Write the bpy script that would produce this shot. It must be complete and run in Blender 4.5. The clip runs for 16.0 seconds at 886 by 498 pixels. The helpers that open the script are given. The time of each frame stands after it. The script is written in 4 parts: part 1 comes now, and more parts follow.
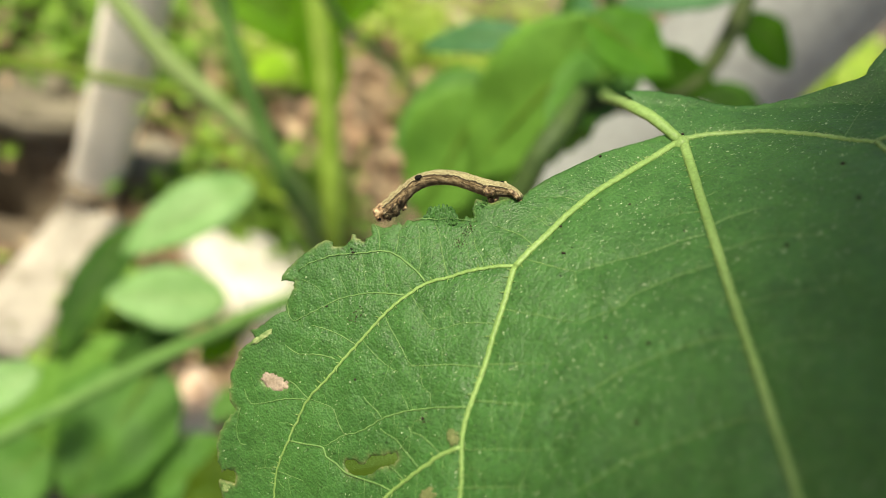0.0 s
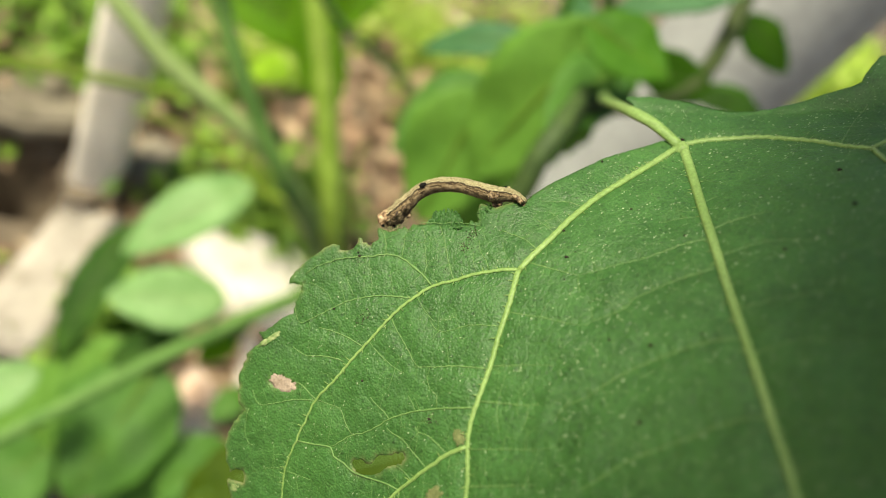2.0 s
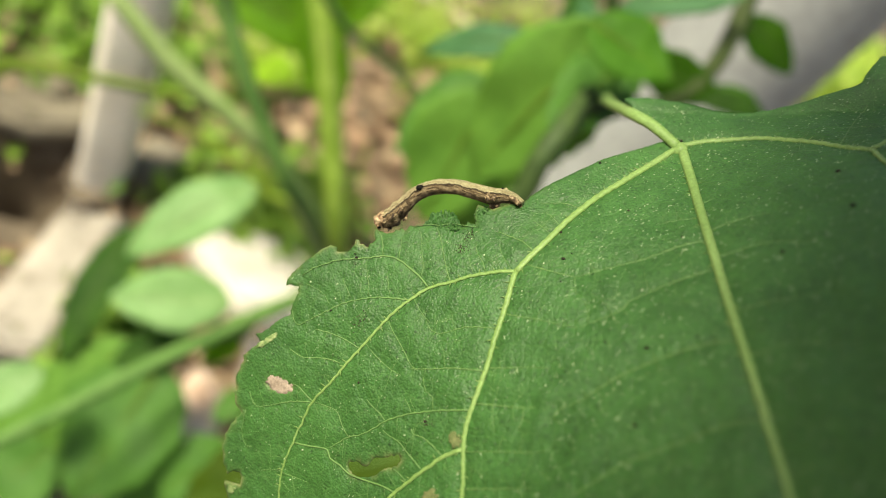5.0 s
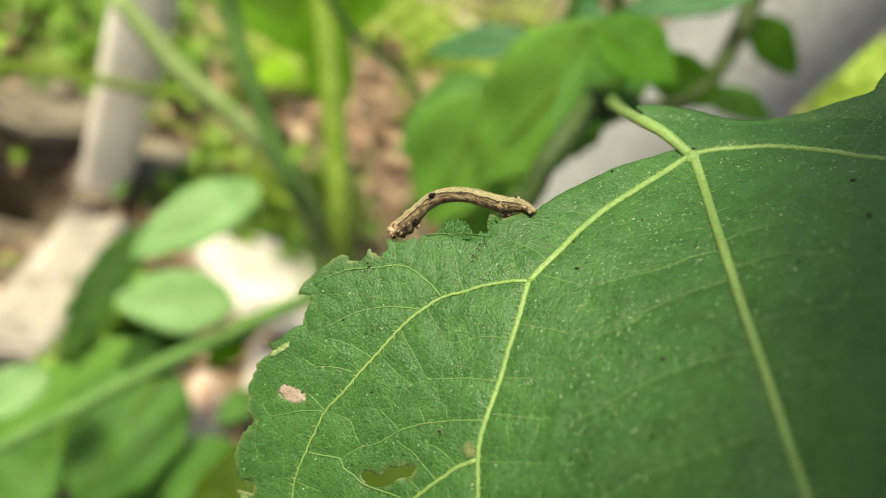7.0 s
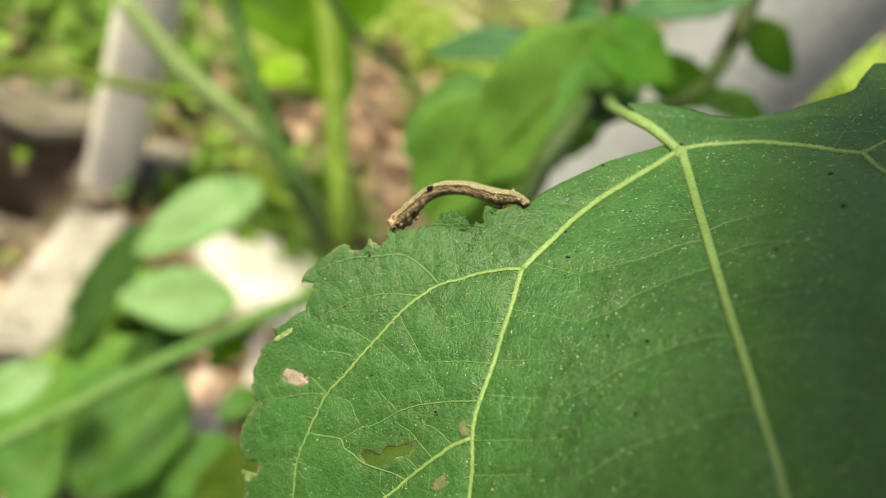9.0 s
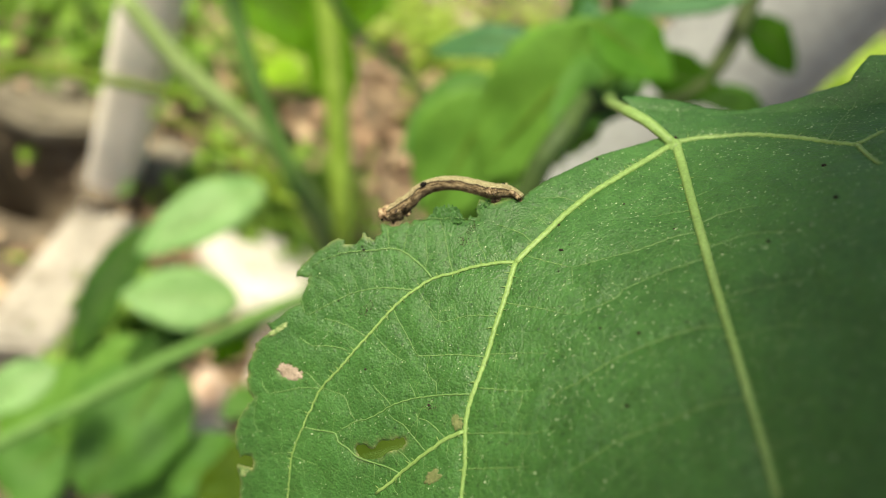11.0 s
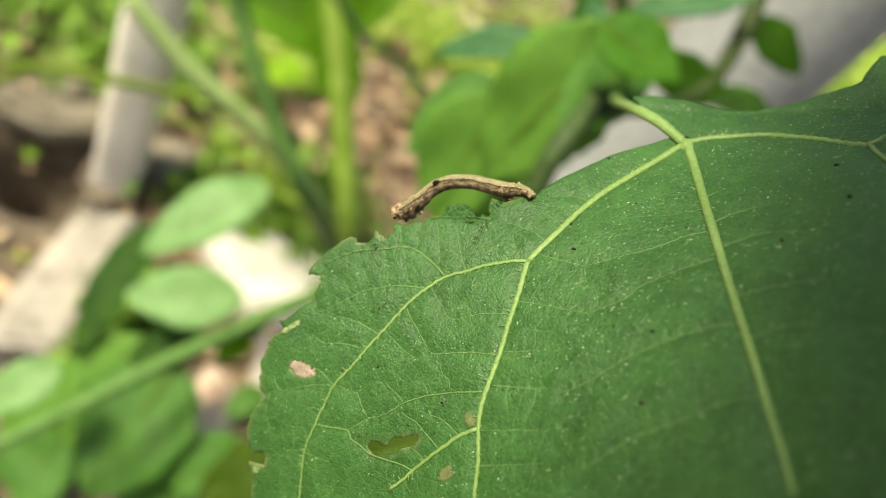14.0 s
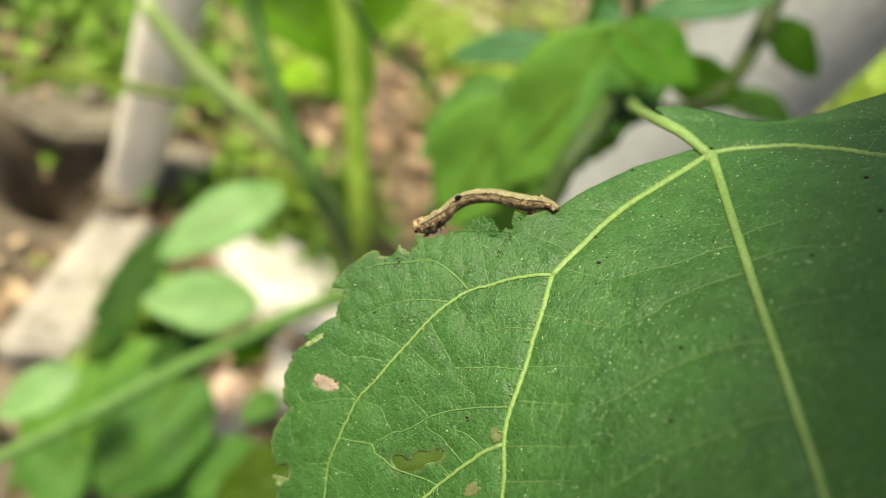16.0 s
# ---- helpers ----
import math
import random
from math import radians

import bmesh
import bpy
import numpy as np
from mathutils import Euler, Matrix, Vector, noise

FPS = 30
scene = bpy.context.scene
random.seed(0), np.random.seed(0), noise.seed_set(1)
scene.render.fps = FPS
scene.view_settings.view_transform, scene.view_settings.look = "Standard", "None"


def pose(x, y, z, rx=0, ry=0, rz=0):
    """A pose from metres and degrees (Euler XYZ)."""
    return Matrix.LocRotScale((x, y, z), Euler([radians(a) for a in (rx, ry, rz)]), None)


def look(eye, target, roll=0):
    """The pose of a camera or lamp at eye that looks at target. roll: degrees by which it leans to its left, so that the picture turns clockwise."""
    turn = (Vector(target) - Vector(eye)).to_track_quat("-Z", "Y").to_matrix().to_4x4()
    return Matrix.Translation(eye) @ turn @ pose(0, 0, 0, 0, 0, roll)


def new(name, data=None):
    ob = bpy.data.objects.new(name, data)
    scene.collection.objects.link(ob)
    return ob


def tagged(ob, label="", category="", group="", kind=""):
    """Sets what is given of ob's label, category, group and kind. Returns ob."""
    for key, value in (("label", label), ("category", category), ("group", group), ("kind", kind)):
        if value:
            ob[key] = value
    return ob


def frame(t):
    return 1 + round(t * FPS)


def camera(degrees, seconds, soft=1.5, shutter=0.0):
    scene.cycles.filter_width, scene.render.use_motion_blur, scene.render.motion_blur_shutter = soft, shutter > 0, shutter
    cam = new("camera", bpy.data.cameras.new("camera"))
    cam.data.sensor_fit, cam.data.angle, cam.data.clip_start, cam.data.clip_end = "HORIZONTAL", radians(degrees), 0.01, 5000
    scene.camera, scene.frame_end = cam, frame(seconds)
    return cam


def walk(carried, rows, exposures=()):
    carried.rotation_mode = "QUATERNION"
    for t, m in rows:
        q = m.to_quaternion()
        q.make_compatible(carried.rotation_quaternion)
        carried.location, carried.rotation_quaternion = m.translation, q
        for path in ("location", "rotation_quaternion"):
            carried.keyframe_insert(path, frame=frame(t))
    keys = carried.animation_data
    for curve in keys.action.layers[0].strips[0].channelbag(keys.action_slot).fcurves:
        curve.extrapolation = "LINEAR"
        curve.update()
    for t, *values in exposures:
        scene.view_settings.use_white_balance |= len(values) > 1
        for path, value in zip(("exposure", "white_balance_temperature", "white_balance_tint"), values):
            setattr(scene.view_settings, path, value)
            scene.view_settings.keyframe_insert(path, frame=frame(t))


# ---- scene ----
cam = camera(66.0, 16.0, soft=1.0)
cam.data.dof.use_dof = True
cam.data.dof.focus_distance = 0.1160
cam.data.dof.aperture_fstop = 7.6

PATH = [
    (0, pose(-0.00000, -0.00000, 0.70000, 41.103, -28.175, 28.424)),
    (0.5, pose(0.00116, -0.00172, 0.69961, 41.343, -28.487, 28.758)),
    (1, pose(0.00102, -0.00146, 0.70013, 41.335, -28.282, 28.602)),
    (1.5, pose(-0.00032, -0.00118, 0.70090, 41.136, -28.198, 28.435)),
    (2, pose(-0.00151, -0.00196, 0.70126, 41.172, -28.348, 28.239)),
    (2.5, pose(-0.00062, -0.00192, 0.70134, 41.186, -28.342, 28.412)),
    (3, pose(0.00013, -0.00186, 0.70138, 41.231, -28.350, 28.561)),
    (3.5, pose(0.00090, -0.00191, 0.70141, 41.247, -28.372, 28.741)),
    (4, pose(0.00058, -0.00169, 0.70177, 41.230, -28.264, 28.588)),
    (6.5, pose(-0.00225, -0.00059, 0.70170, 41.064, -27.831, 28.629)),
    (7, pose(-0.00294, -0.00095, 0.70186, 41.072, -27.812, 28.565)),
    (7.5, pose(-0.00360, -0.00283, 0.70294, 41.074, -27.804, 28.444)),
    (8, pose(-0.00392, -0.00440, 0.70367, 41.104, -27.895, 28.396)),
    (8.5, pose(-0.00243, -0.00425, 0.70391, 41.024, -27.846, 28.682)),
    (9, pose(-0.00104, -0.00569, 0.70432, 41.096, -27.954, 28.872)),
    (11.5, pose(0.00111, -0.00537, 0.70459, 41.014, -27.515, 28.945)),
    (12, pose(-0.00003, -0.00666, 0.70457, 41.035, -27.664, 28.825)),
    (12.5, pose(-0.00001, -0.00608, 0.70469, 40.928, -27.443, 28.910)),
    (13, pose(0.00007, -0.00614, 0.70456, 40.935, -27.381, 28.991)),
    (13.5, pose(0.00048, -0.00671, 0.70406, 41.024, -27.474, 29.206)),
    (14, pose(-0.00015, -0.00690, 0.70389, 40.948, -27.574, 29.247)),
    (14.5, pose(-0.00044, -0.00720, 0.70344, 41.043, -27.443, 29.367)),
    (15, pose(-0.00076, -0.00756, 0.70323, 41.071, -27.359, 29.658)),
    (15.5, pose(-0.00119, -0.00741, 0.70297, 41.107, -27.238, 29.937)),
    (16, pose(-0.00313, -0.00657, 0.70403, 40.868, -26.663, 29.746)),
]
walk(cam, PATH)

# ---- light ----
SUN_HEIGHT, SUN_TURN = radians(58), radians(-124)
world = bpy.data.worlds.new("sky")
scene.world = world
world.use_nodes = True
wn, wl = world.node_tree.nodes, world.node_tree.links
sky = wn.new("ShaderNodeTexSky")
sky.sky_type = "NISHITA"
sky.sun_disc = False
sky.sun_elevation, sky.sun_rotation = SUN_HEIGHT, SUN_TURN
sky.air_density, sky.dust_density = 1.0, 3.0
wl.new(sky.outputs[0], wn["Background"].inputs[0])
wn["Background"].inputs[1].default_value = 0.07
sun = new("sun", bpy.data.lights.new("sun", "SUN"))
sun.data.energy, sun.data.angle, sun.data.color = 3.6, radians(15), (1.0, 0.93, 0.80)
sun.matrix_world = look((0, 0, 3), Vector((0, 0, 3)) - Vector((math.sin(SUN_TURN) * math.cos(SUN_HEIGHT), math.cos(SUN_TURN) * math.cos(SUN_HEIGHT), math.sin(SUN_HEIGHT))))
scene.view_settings.exposure = 1.11
scene.view_settings.use_white_balance = True
scene.view_settings.white_balance_temperature, scene.view_settings.white_balance_tint = 7350, -2

# ---- materials ----


def mat(name):
    m = bpy.data.materials.new(name)
    m.use_nodes = True
    return m, m.node_tree.nodes, m.node_tree.links, m.node_tree.nodes["Principled BSDF"]


def noise_node(n, l, scale, detail=4.0, rough=0.55, coord="Object", stretch=None):
    c = n.new("ShaderNodeTexCoord")
    t = n.new("ShaderNodeTexNoise")
    t.inputs["Scale"].default_value, t.inputs["Detail"].default_value, t.inputs["Roughness"].default_value = scale, detail, rough
    if stretch:
        mp = n.new("ShaderNodeMapping")
        mp.inputs["Scale"].default_value = stretch
        l.new(c.outputs[coord], mp.inputs[0])
        l.new(mp.outputs[0], t.inputs["Vector"])
    else:
        l.new(c.outputs[coord], t.inputs["Vector"])
    return t.outputs["Fac"]


def ramp(n, l, fac, stops):
    r = n.new("ShaderNodeValToRGB")
    e = r.color_ramp.elements
    while len(e) < len(stops):
        e.new(0.5)
    for k, (p, c) in zip(e, stops):
        k.position, k.color = p, (*c, 1) if len(c) == 3 else c
    l.new(fac, r.inputs[0])
    return r.outputs[0]


def blend(n, l, fac, a, b, how="MIX"):
    x = n.new("ShaderNodeMix")
    x.data_type, x.blend_type = "RGBA", how
    for s, v in ((0, fac), (6, a), (7, b)):
        if isinstance(v, (int, float)):
            x.inputs[s].default_value = v
        elif isinstance(v, tuple):
            x.inputs[s].default_value = (*v, 1)
        else:
            l.new(v, x.inputs[s])
    return x.outputs[2]


def maths(n, l, op, a, b=0.0, c=0.0):
    x = n.new("ShaderNodeMath")
    x.operation = op
    for s, v in ((0, a), (1, b), (2, c)):
        if isinstance(v, (int, float)):
            x.inputs[s].default_value = v
        else:
            l.new(v, x.inputs[s])
    return x.outputs[0]


def bump(n, l, b, height, strength, distance):
    x = n.new("ShaderNodeBump")
    x.inputs["Strength"].default_value, x.inputs["Distance"].default_value = strength, distance
    l.new(height, x.inputs["Height"])
    l.new(x.outputs[0], b.inputs["Normal"])


def let_through(m, n, l, b, colour, share):
    """Mixes light that shines through a leaf into its surface."""
    t, x = n.new("ShaderNodeBsdfTranslucent"), n.new("ShaderNodeMixShader")
    if isinstance(colour, tuple):
        t.inputs[0].default_value = (*colour, 1)
    else:
        l.new(colour, t.inputs[0])
    x.inputs[0].default_value = share
    l.new(b.outputs[0], x.inputs[1])
    l.new(t.outputs[0], x.inputs[2])
    l.new(x.outputs[0], n["Material Output"].inputs[0])


def edge_lines(n, l, scale, width):
    """Fine net of lines, 1 on a line and 0 off it."""
    c, v = n.new("ShaderNodeTexCoord"), n.new("ShaderNodeTexVoronoi")
    v.feature = "DISTANCE_TO_EDGE"
    v.inputs["Scale"].default_value = scale
    w = n.new("ShaderNodeTexNoise")
    w.inputs["Scale"].default_value = scale * 0.8
    l.new(c.outputs["Object"], w.inputs["Vector"])
    a = n.new("ShaderNodeVectorMath")
    a.operation = "MULTIPLY_ADD"
    a.inputs[1].default_value = (0.4 / scale,) * 3
    l.new(w.outputs["Color"], a.inputs[0])
    l.new(c.outputs["Object"], a.inputs[2])
    l.new(a.outputs[0], v.inputs["Vector"])
    x = n.new("ShaderNodeMapRange")
    x.inputs["From Min"].default_value, x.inputs["From Max"].default_value = 0.0, width
    x.inputs["To Min"].default_value, x.inputs["To Max"].default_value = 1.0, 0.0
    l.new(v.outputs["Distance"], x.inputs[0])
    return x.outputs[0]


def big_leaf_material():
    m, n, l, b = mat("leaf_blade")
    base = ramp(n, l, noise_node(n, l, 45, 3), [(0.3, (0.027, 0.088, 0.016)), (0.7, (0.040, 0.119, 0.024))])
    grain = ramp(n, l, noise_node(n, l, 1900, 2, 0.6), [(0.3, (0.76, 0.76, 0.76)), (0.7, (1.24, 1.24, 1.24))])
    base = blend(n, l, 1.0, base, grain, "MULTIPLY")
    mottle = ramp(n, l, noise_node(n, l, 260, 4, 0.6), [(0.32, (0.80, 0.82, 0.80)), (0.68, (1.15, 1.13, 1.15))])
    base = blend(n, l, 1.0, base, mottle, "MULTIPLY")
    # small dark pits where the hairs stand, their shade put into the colour
    c, pit = n.new("ShaderNodeTexCoord"), n.new("ShaderNodeTexVoronoi")
    pit.inputs["Scale"].default_value = 720
    l.new(c.outputs["Object"], pit.inputs["Vector"])
    pits = ramp(n, l, pit.outputs["Distance"], [(0.10, (0.52, 0.52, 0.52)), (0.24, (1, 1, 1))])
    base = blend(n, l, 1.0, base, pits, "MULTIPLY")
    net, fine = edge_lines(n, l, 400, 0.035), edge_lines(n, l, 1250, 0.10)
    base = blend(n, l, maths(n, l, "MULTIPLY", fine, 0.16), base, (0.085, 0.18, 0.045))
    base = blend(n, l, maths(n, l, "MULTIPLY", net, 0.32), base, (0.10, 0.20, 0.055))
    a = n.new("ShaderNodeAttribute")
    a.attribute_name = "dry"
    dry = maths(n, l, "MULTIPLY", a.outputs["Fac"], ramp(n, l, noise_node(n, l, 500, 3), [(0.35, (0, 0, 0)), (0.6, (1, 1, 1))]))
    dry = maths(n, l, "MULTIPLY", dry, ramp(n, l, noise_node(n, l, 70, 2), [(0.42, (0.1, 0.1, 0.1)), (0.62, (1, 1, 1))]))
    base = blend(n, l, dry, base, (0.30, 0.29, 0.13))
    l.new(base, b.inputs["Base Color"])
    rough = ramp(n, l, noise_node(n, l, 130, 3), [(0.3, (0.46,) * 3), (0.7, (0.62,) * 3)])
    l.new(rough, b.inputs["Roughness"])
    b.inputs["Specular IOR Level"].default_value = 0.38
    # pebbled skin: small domes between the finest veins
    dome = n.new("ShaderNodeTexVoronoi")
    dome.inputs["Scale"].default_value = 2300
    l.new(c.outputs["Object"], dome.inputs["Vector"])
    h = maths(n, l, "ADD", maths(n, l, "MULTIPLY", dome.outputs["Distance"], -0.8), maths(n, l, "MULTIPLY", edge_lines(n, l, 400, 0.16), -0.28))
    h = maths(n, l, "ADD", h, maths(n, l, "MULTIPLY", noise_node(n, l, 2400, 2, 0.6), 0.55))
    bump(n, l, b, h, 0.70, 0.00020)
    let_through(m, n, l, b, (0.14, 0.32, 0.03), 0.14)
    return m


def foliage(name, low, high, through_colour, share=0.35, rough=0.62, gloss=0.3):
    m, n, l, b = mat(name)
    c = ramp(n, l, noise_node(n, l, 40, 4), [(0.3, low), (0.7, high)])
    net = edge_lines(n, l, 90, 0.06)
    c = blend(n, l, maths(n, l, "MULTIPLY", net, 0.3), c, tuple(min(1, x * 2) for x in high))
    l.new(c, b.inputs["Base Color"])
    b.inputs["Roughness"].default_value = rough
    b.inputs["Specular IOR Level"].default_value = gloss
    bump(n, l, b, noise_node(n, l, 160, 4), 0.4, 0.002)
    let_through(m, n, l, b, through_colour, share)
    return m


def rough_solid(name, stops, scale, fine, rough, depth, metal=0.0):
    m, n, l, b = mat(name)
    c = ramp(n, l, noise_node(n, l, scale, 6, 0.6), stops)
    g = ramp(n, l, noise_node(n, l, fine, 4, 0.6), [(0.3, (0.75,) * 3), (0.7, (1.2,) * 3)])
    l.new(blend(n, l, 1.0, c, g, "MULTIPLY"), b.inputs["Base Color"])
    b.inputs["Roughness"].default_value, b.inputs["Metallic"].default_value = rough, metal
    b.inputs["Specular IOR Level"].default_value = 0.3
    bump(n, l, b, noise_node(n, l, fine, 5), 0.6, depth)
    return m


def per_island(name, colours, rough=0.8, share=0.0):
    m, n, l, b = mat(name)
    gm = n.new("ShaderNodeNewGeometry")
    k = len(colours)
    c = ramp(n, l, gm.outputs["Random Per Island"], [(i / (k - 1), q) for i, q in enumerate(colours)])
    v = ramp(n, l, noise_node(n, l, 150, 4), [(0.3, (0.6,) * 3), (0.7, (1.3,) * 3)])
    c = blend(n, l, 1.0, c, v, "MULTIPLY")
    l.new(c, b.inputs["Base Color"])
    b.inputs["Roughness"].default_value = rough
    bump(n, l, b, noise_node(n, l, 300, 4), 0.5, 0.001)
    if share:
        let_through(m, n, l, b, c, share)
    return m


def worm_material():
    m, n, l, b = mat("caterpillar_skin")
    a, r = n.new("ShaderNodeAttribute"), n.new("ShaderNodeAttribute")
    a.attribute_name, r.attribute_name = "along", "around"

    def streaks(length, girth, detail, warp):
        x = n.new("ShaderNodeCombineXYZ")
        l.new(maths(n, l, "MULTIPLY", a.outputs["Fac"], length), x.inputs[0])
        l.new(maths(n, l, "MULTIPLY", r.outputs["Fac"], girth), x.inputs[1])
        t = n.new("ShaderNodeTexNoise")
        t.inputs["Scale"].default_value, t.inputs["Detail"].default_value, t.inputs["Distortion"].default_value = 1.0, detail, warp
        l.new(x.outputs[0], t.inputs["Vector"])
        return t.outputs["Fac"]

    grain = streaks(16, 15, 5, 0.9)
    # scalloped girth: the flank line dips and rises along the body
    wave = maths(n, l, "ADD", r.outputs["Fac"], maths(n, l, "MULTIPLY", maths(n, l, "SUBTRACT", streaks(30, 0.6, 3, 0.2), 0.5), 0.34))
    back = ramp(n, l, grain, [(0.34, (0.31, 0.250, 0.125)), (0.50, (0.43, 0.375, 0.205)), (0.66, (0.51, 0.455, 0.270))])
    flank = ramp(n, l, grain, [(0.37, (0.034, 0.019, 0.009)), (0.45, (0.15, 0.098, 0.050)), (0.55, (0.28, 0.205, 0.115)), (0.70, (0.42, 0.33, 0.20))])
    c = blend(n, l, ramp(n, l, wave, [(0.58, (0, 0, 0)), (0.66, (1, 1, 1))]), back, flank)
    # towards the head the dark streaks climb up the sides
    fore = ramp(n, l, a.outputs["Fac"], [(0.50, (0, 0, 0)), (0.74, (1, 1, 1))])
    climb = ramp(n, l, wave, [(0.30, (0, 0, 0)), (0.52, (1, 1, 1))])
    c = blend(n, l, maths(n, l, "MULTIPLY", maths(n, l, "MULTIPLY", fore, climb), 0.65), c, flank)
    pale = ramp(n, l, maths(n, l, "ABSOLUTE", maths(n, l, "SUBTRACT", wave, 0.565)), [(0.0, (1, 1, 1)), (0.05, (0, 0, 0))])
    c = blend(n, l, maths(n, l, "MULTIPLY", pale, 0.45), c, (0.60, 0.52, 0.35))
    line = ramp(n, l, maths(n, l, "ABSOLUTE", maths(n, l, "SUBTRACT", wave, 0.65)), [(0.0, (1, 1, 1)), (0.030, (0.95,) * 3), (0.065, (0, 0, 0))])
    c = blend(n, l, maths(n, l, "MULTIPLY", line, 0.9), c, (0.030, 0.017, 0.008))
    belly = ramp(n, l, wave, [(0.88, (0, 0, 0)), (0.98, (1, 1, 1))])
    c = blend(n, l, maths(n, l, "MULTIPLY", belly, 0.8), c, (0.055, 0.034, 0.016))
    speck = ramp(n, l, noise_node(n, l, 2600, 3, 0.7), [(0.3, (0.62,) * 3), (0.65, (1.22,) * 3)])
    l.new(blend(n, l, 1.0, c, speck, "MULTIPLY"), b.inputs["Base Color"])
    b.inputs["Roughness"].default_value = 0.66
    b.inputs["Specular IOR Level"].default_value = 0.3
    bump(n, l, b, maths(n, l, "ADD", grain, noise_node(n, l, 3000, 3)), 1.0, 0.0007)
    return m


LEAF_SKIN = big_leaf_material()
VEIN = rough_solid("leaf_vein", [(0.3, (0.134, 0.222, 0.056)), (0.7, (0.190, 0.284, 0.090))], 120, 1800, 0.5, 0.0001)
VEIN_FINE = rough_solid("fine_vein", [(0.3, (0.080, 0.160, 0.042)), (0.7, (0.122, 0.208, 0.064))], 150, 1800, 0.5, 0.0001)
SPECK = rough_solid("pale_speck", [(0.3, (0.17, 0.26, 0.11)), (0.7, (0.38, 0.45, 0.28))], 300, 2000, 0.6, 0.0001)
DIRT = rough_solid("dark_dropping", [(0.3, (0.012, 0.010, 0.008)), (0.7, (0.035, 0.026, 0.02))], 900, 3000, 0.7, 0.0001)
STAIN = rough_solid("brown_stain", [(0.3, (0.018, 0.018, 0.010)), (0.7, (0.055, 0.055, 0.030))], 900, 3000, 0.7, 0.0001)
WORM = worm_material()
WORM_HEAD = rough_solid("caterpillar_head", [(0.38, (0.032, 0.016, 0.008)), (0.47, (0.23, 0.138, 0.076)), (0.62, (0.47, 0.345, 0.215))], 900, 2600, 0.6, 0.0004)
WORM_LEG = rough_solid("caterpillar_leg", [(0.40, (0.022, 0.012, 0.006)), (0.52, (0.11, 0.070, 0.036)), (0.68, (0.36, 0.275, 0.165))], 1300, 2600, 0.55, 0.0004)
BLACK = rough_solid("black_spot", [(0.3, (0.004, 0.004, 0.004)), (0.7, (0.012, 0.010, 0.009))], 900, 2600, 0.5, 0.0001)
LEAF_MID = foliage("leaf_mid_green", (0.050, 0.138, 0.018), (0.076, 0.185, 0.026), (0.15, 0.36, 0.03))
LEAF_BRIGHT = foliage("leaf_bright_green", (0.088, 0.205, 0.026), (0.122, 0.255, 0.036), (0.22, 0.45, 0.04))
LEAF_TEAL = foliage("leaf_blue_green", (0.035, 0.110, 0.040), (0.060, 0.160, 0.060), (0.06, 0.20, 0.04), 0.25)
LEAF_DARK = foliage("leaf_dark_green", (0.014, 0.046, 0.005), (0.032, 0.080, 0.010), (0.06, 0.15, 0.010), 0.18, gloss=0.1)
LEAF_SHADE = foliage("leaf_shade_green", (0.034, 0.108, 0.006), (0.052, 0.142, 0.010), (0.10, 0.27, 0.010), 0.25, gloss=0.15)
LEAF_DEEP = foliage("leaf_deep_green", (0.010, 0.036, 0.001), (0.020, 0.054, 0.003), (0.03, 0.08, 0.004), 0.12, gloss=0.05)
LEAF_OLIVE = foliage("leaf_olive_green", (0.026, 0.052, 0.002), (0.042, 0.072, 0.004), (0.05, 0.11, 0.006), 0.2, gloss=0.1)
LEAF_YELLOW = foliage("leaf_yellow_green", (0.100, 0.215, 0.008), (0.150, 0.290, 0.016), (0.40, 0.68, 0.01), 0.6)
LEAF_LIME = foliage("leaf_lime", (0.20, 0.36, 0.012), (0.27, 0.44, 0.02), (0.40, 0.68, 0.02), 0.4)
TAN_LEAF = foliage("leaf_dry_tan", (0.36, 0.25, 0.14), (0.52, 0.38, 0.24), (0.40, 0.28, 0.15), 0.2)
LEAF_MINT = foliage("leaf_pale_green", (0.140, 0.270, 0.082), (0.190, 0.335, 0.118), (0.20, 0.40, 0.08), 0.3, 0.5)
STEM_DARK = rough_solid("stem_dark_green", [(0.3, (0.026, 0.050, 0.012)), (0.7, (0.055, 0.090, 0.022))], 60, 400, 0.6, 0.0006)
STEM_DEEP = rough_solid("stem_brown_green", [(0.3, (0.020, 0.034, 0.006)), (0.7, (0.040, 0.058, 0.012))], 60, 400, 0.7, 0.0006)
STEM_GREEN = rough_solid("stem_green", [(0.3, (0.06, 0.14, 0.03)), (0.7, (0.12, 0.22, 0.05))], 60, 400, 0.55, 0.0005)
STEM_YELLOW = rough_solid("stem_yellow_green", [(0.3, (0.20, 0.32, 0.025)), (0.7, (0.29, 0.41, 0.05))], 50, 400, 0.5, 0.0005)
STEM_BRIGHT = rough_solid("stem_bright_green", [(0.3, (0.17, 0.27, 0.03)), (0.7, (0.24, 0.34, 0.06))], 50, 400, 0.5, 0.0005)
STEM_MINT = rough_solid("stem_mint_green", [(0.3, (0.24, 0.34, 0.11)), (0.7, (0.33, 0.42, 0.17))], 50, 400, 0.6, 0.0005)
STEM_PALE = rough_solid("stem_pale_green", [(0.3, (0.18, 0.29, 0.09)), (0.7, (0.28, 0.38, 0.15))], 50, 400, 0.5, 0.0005)
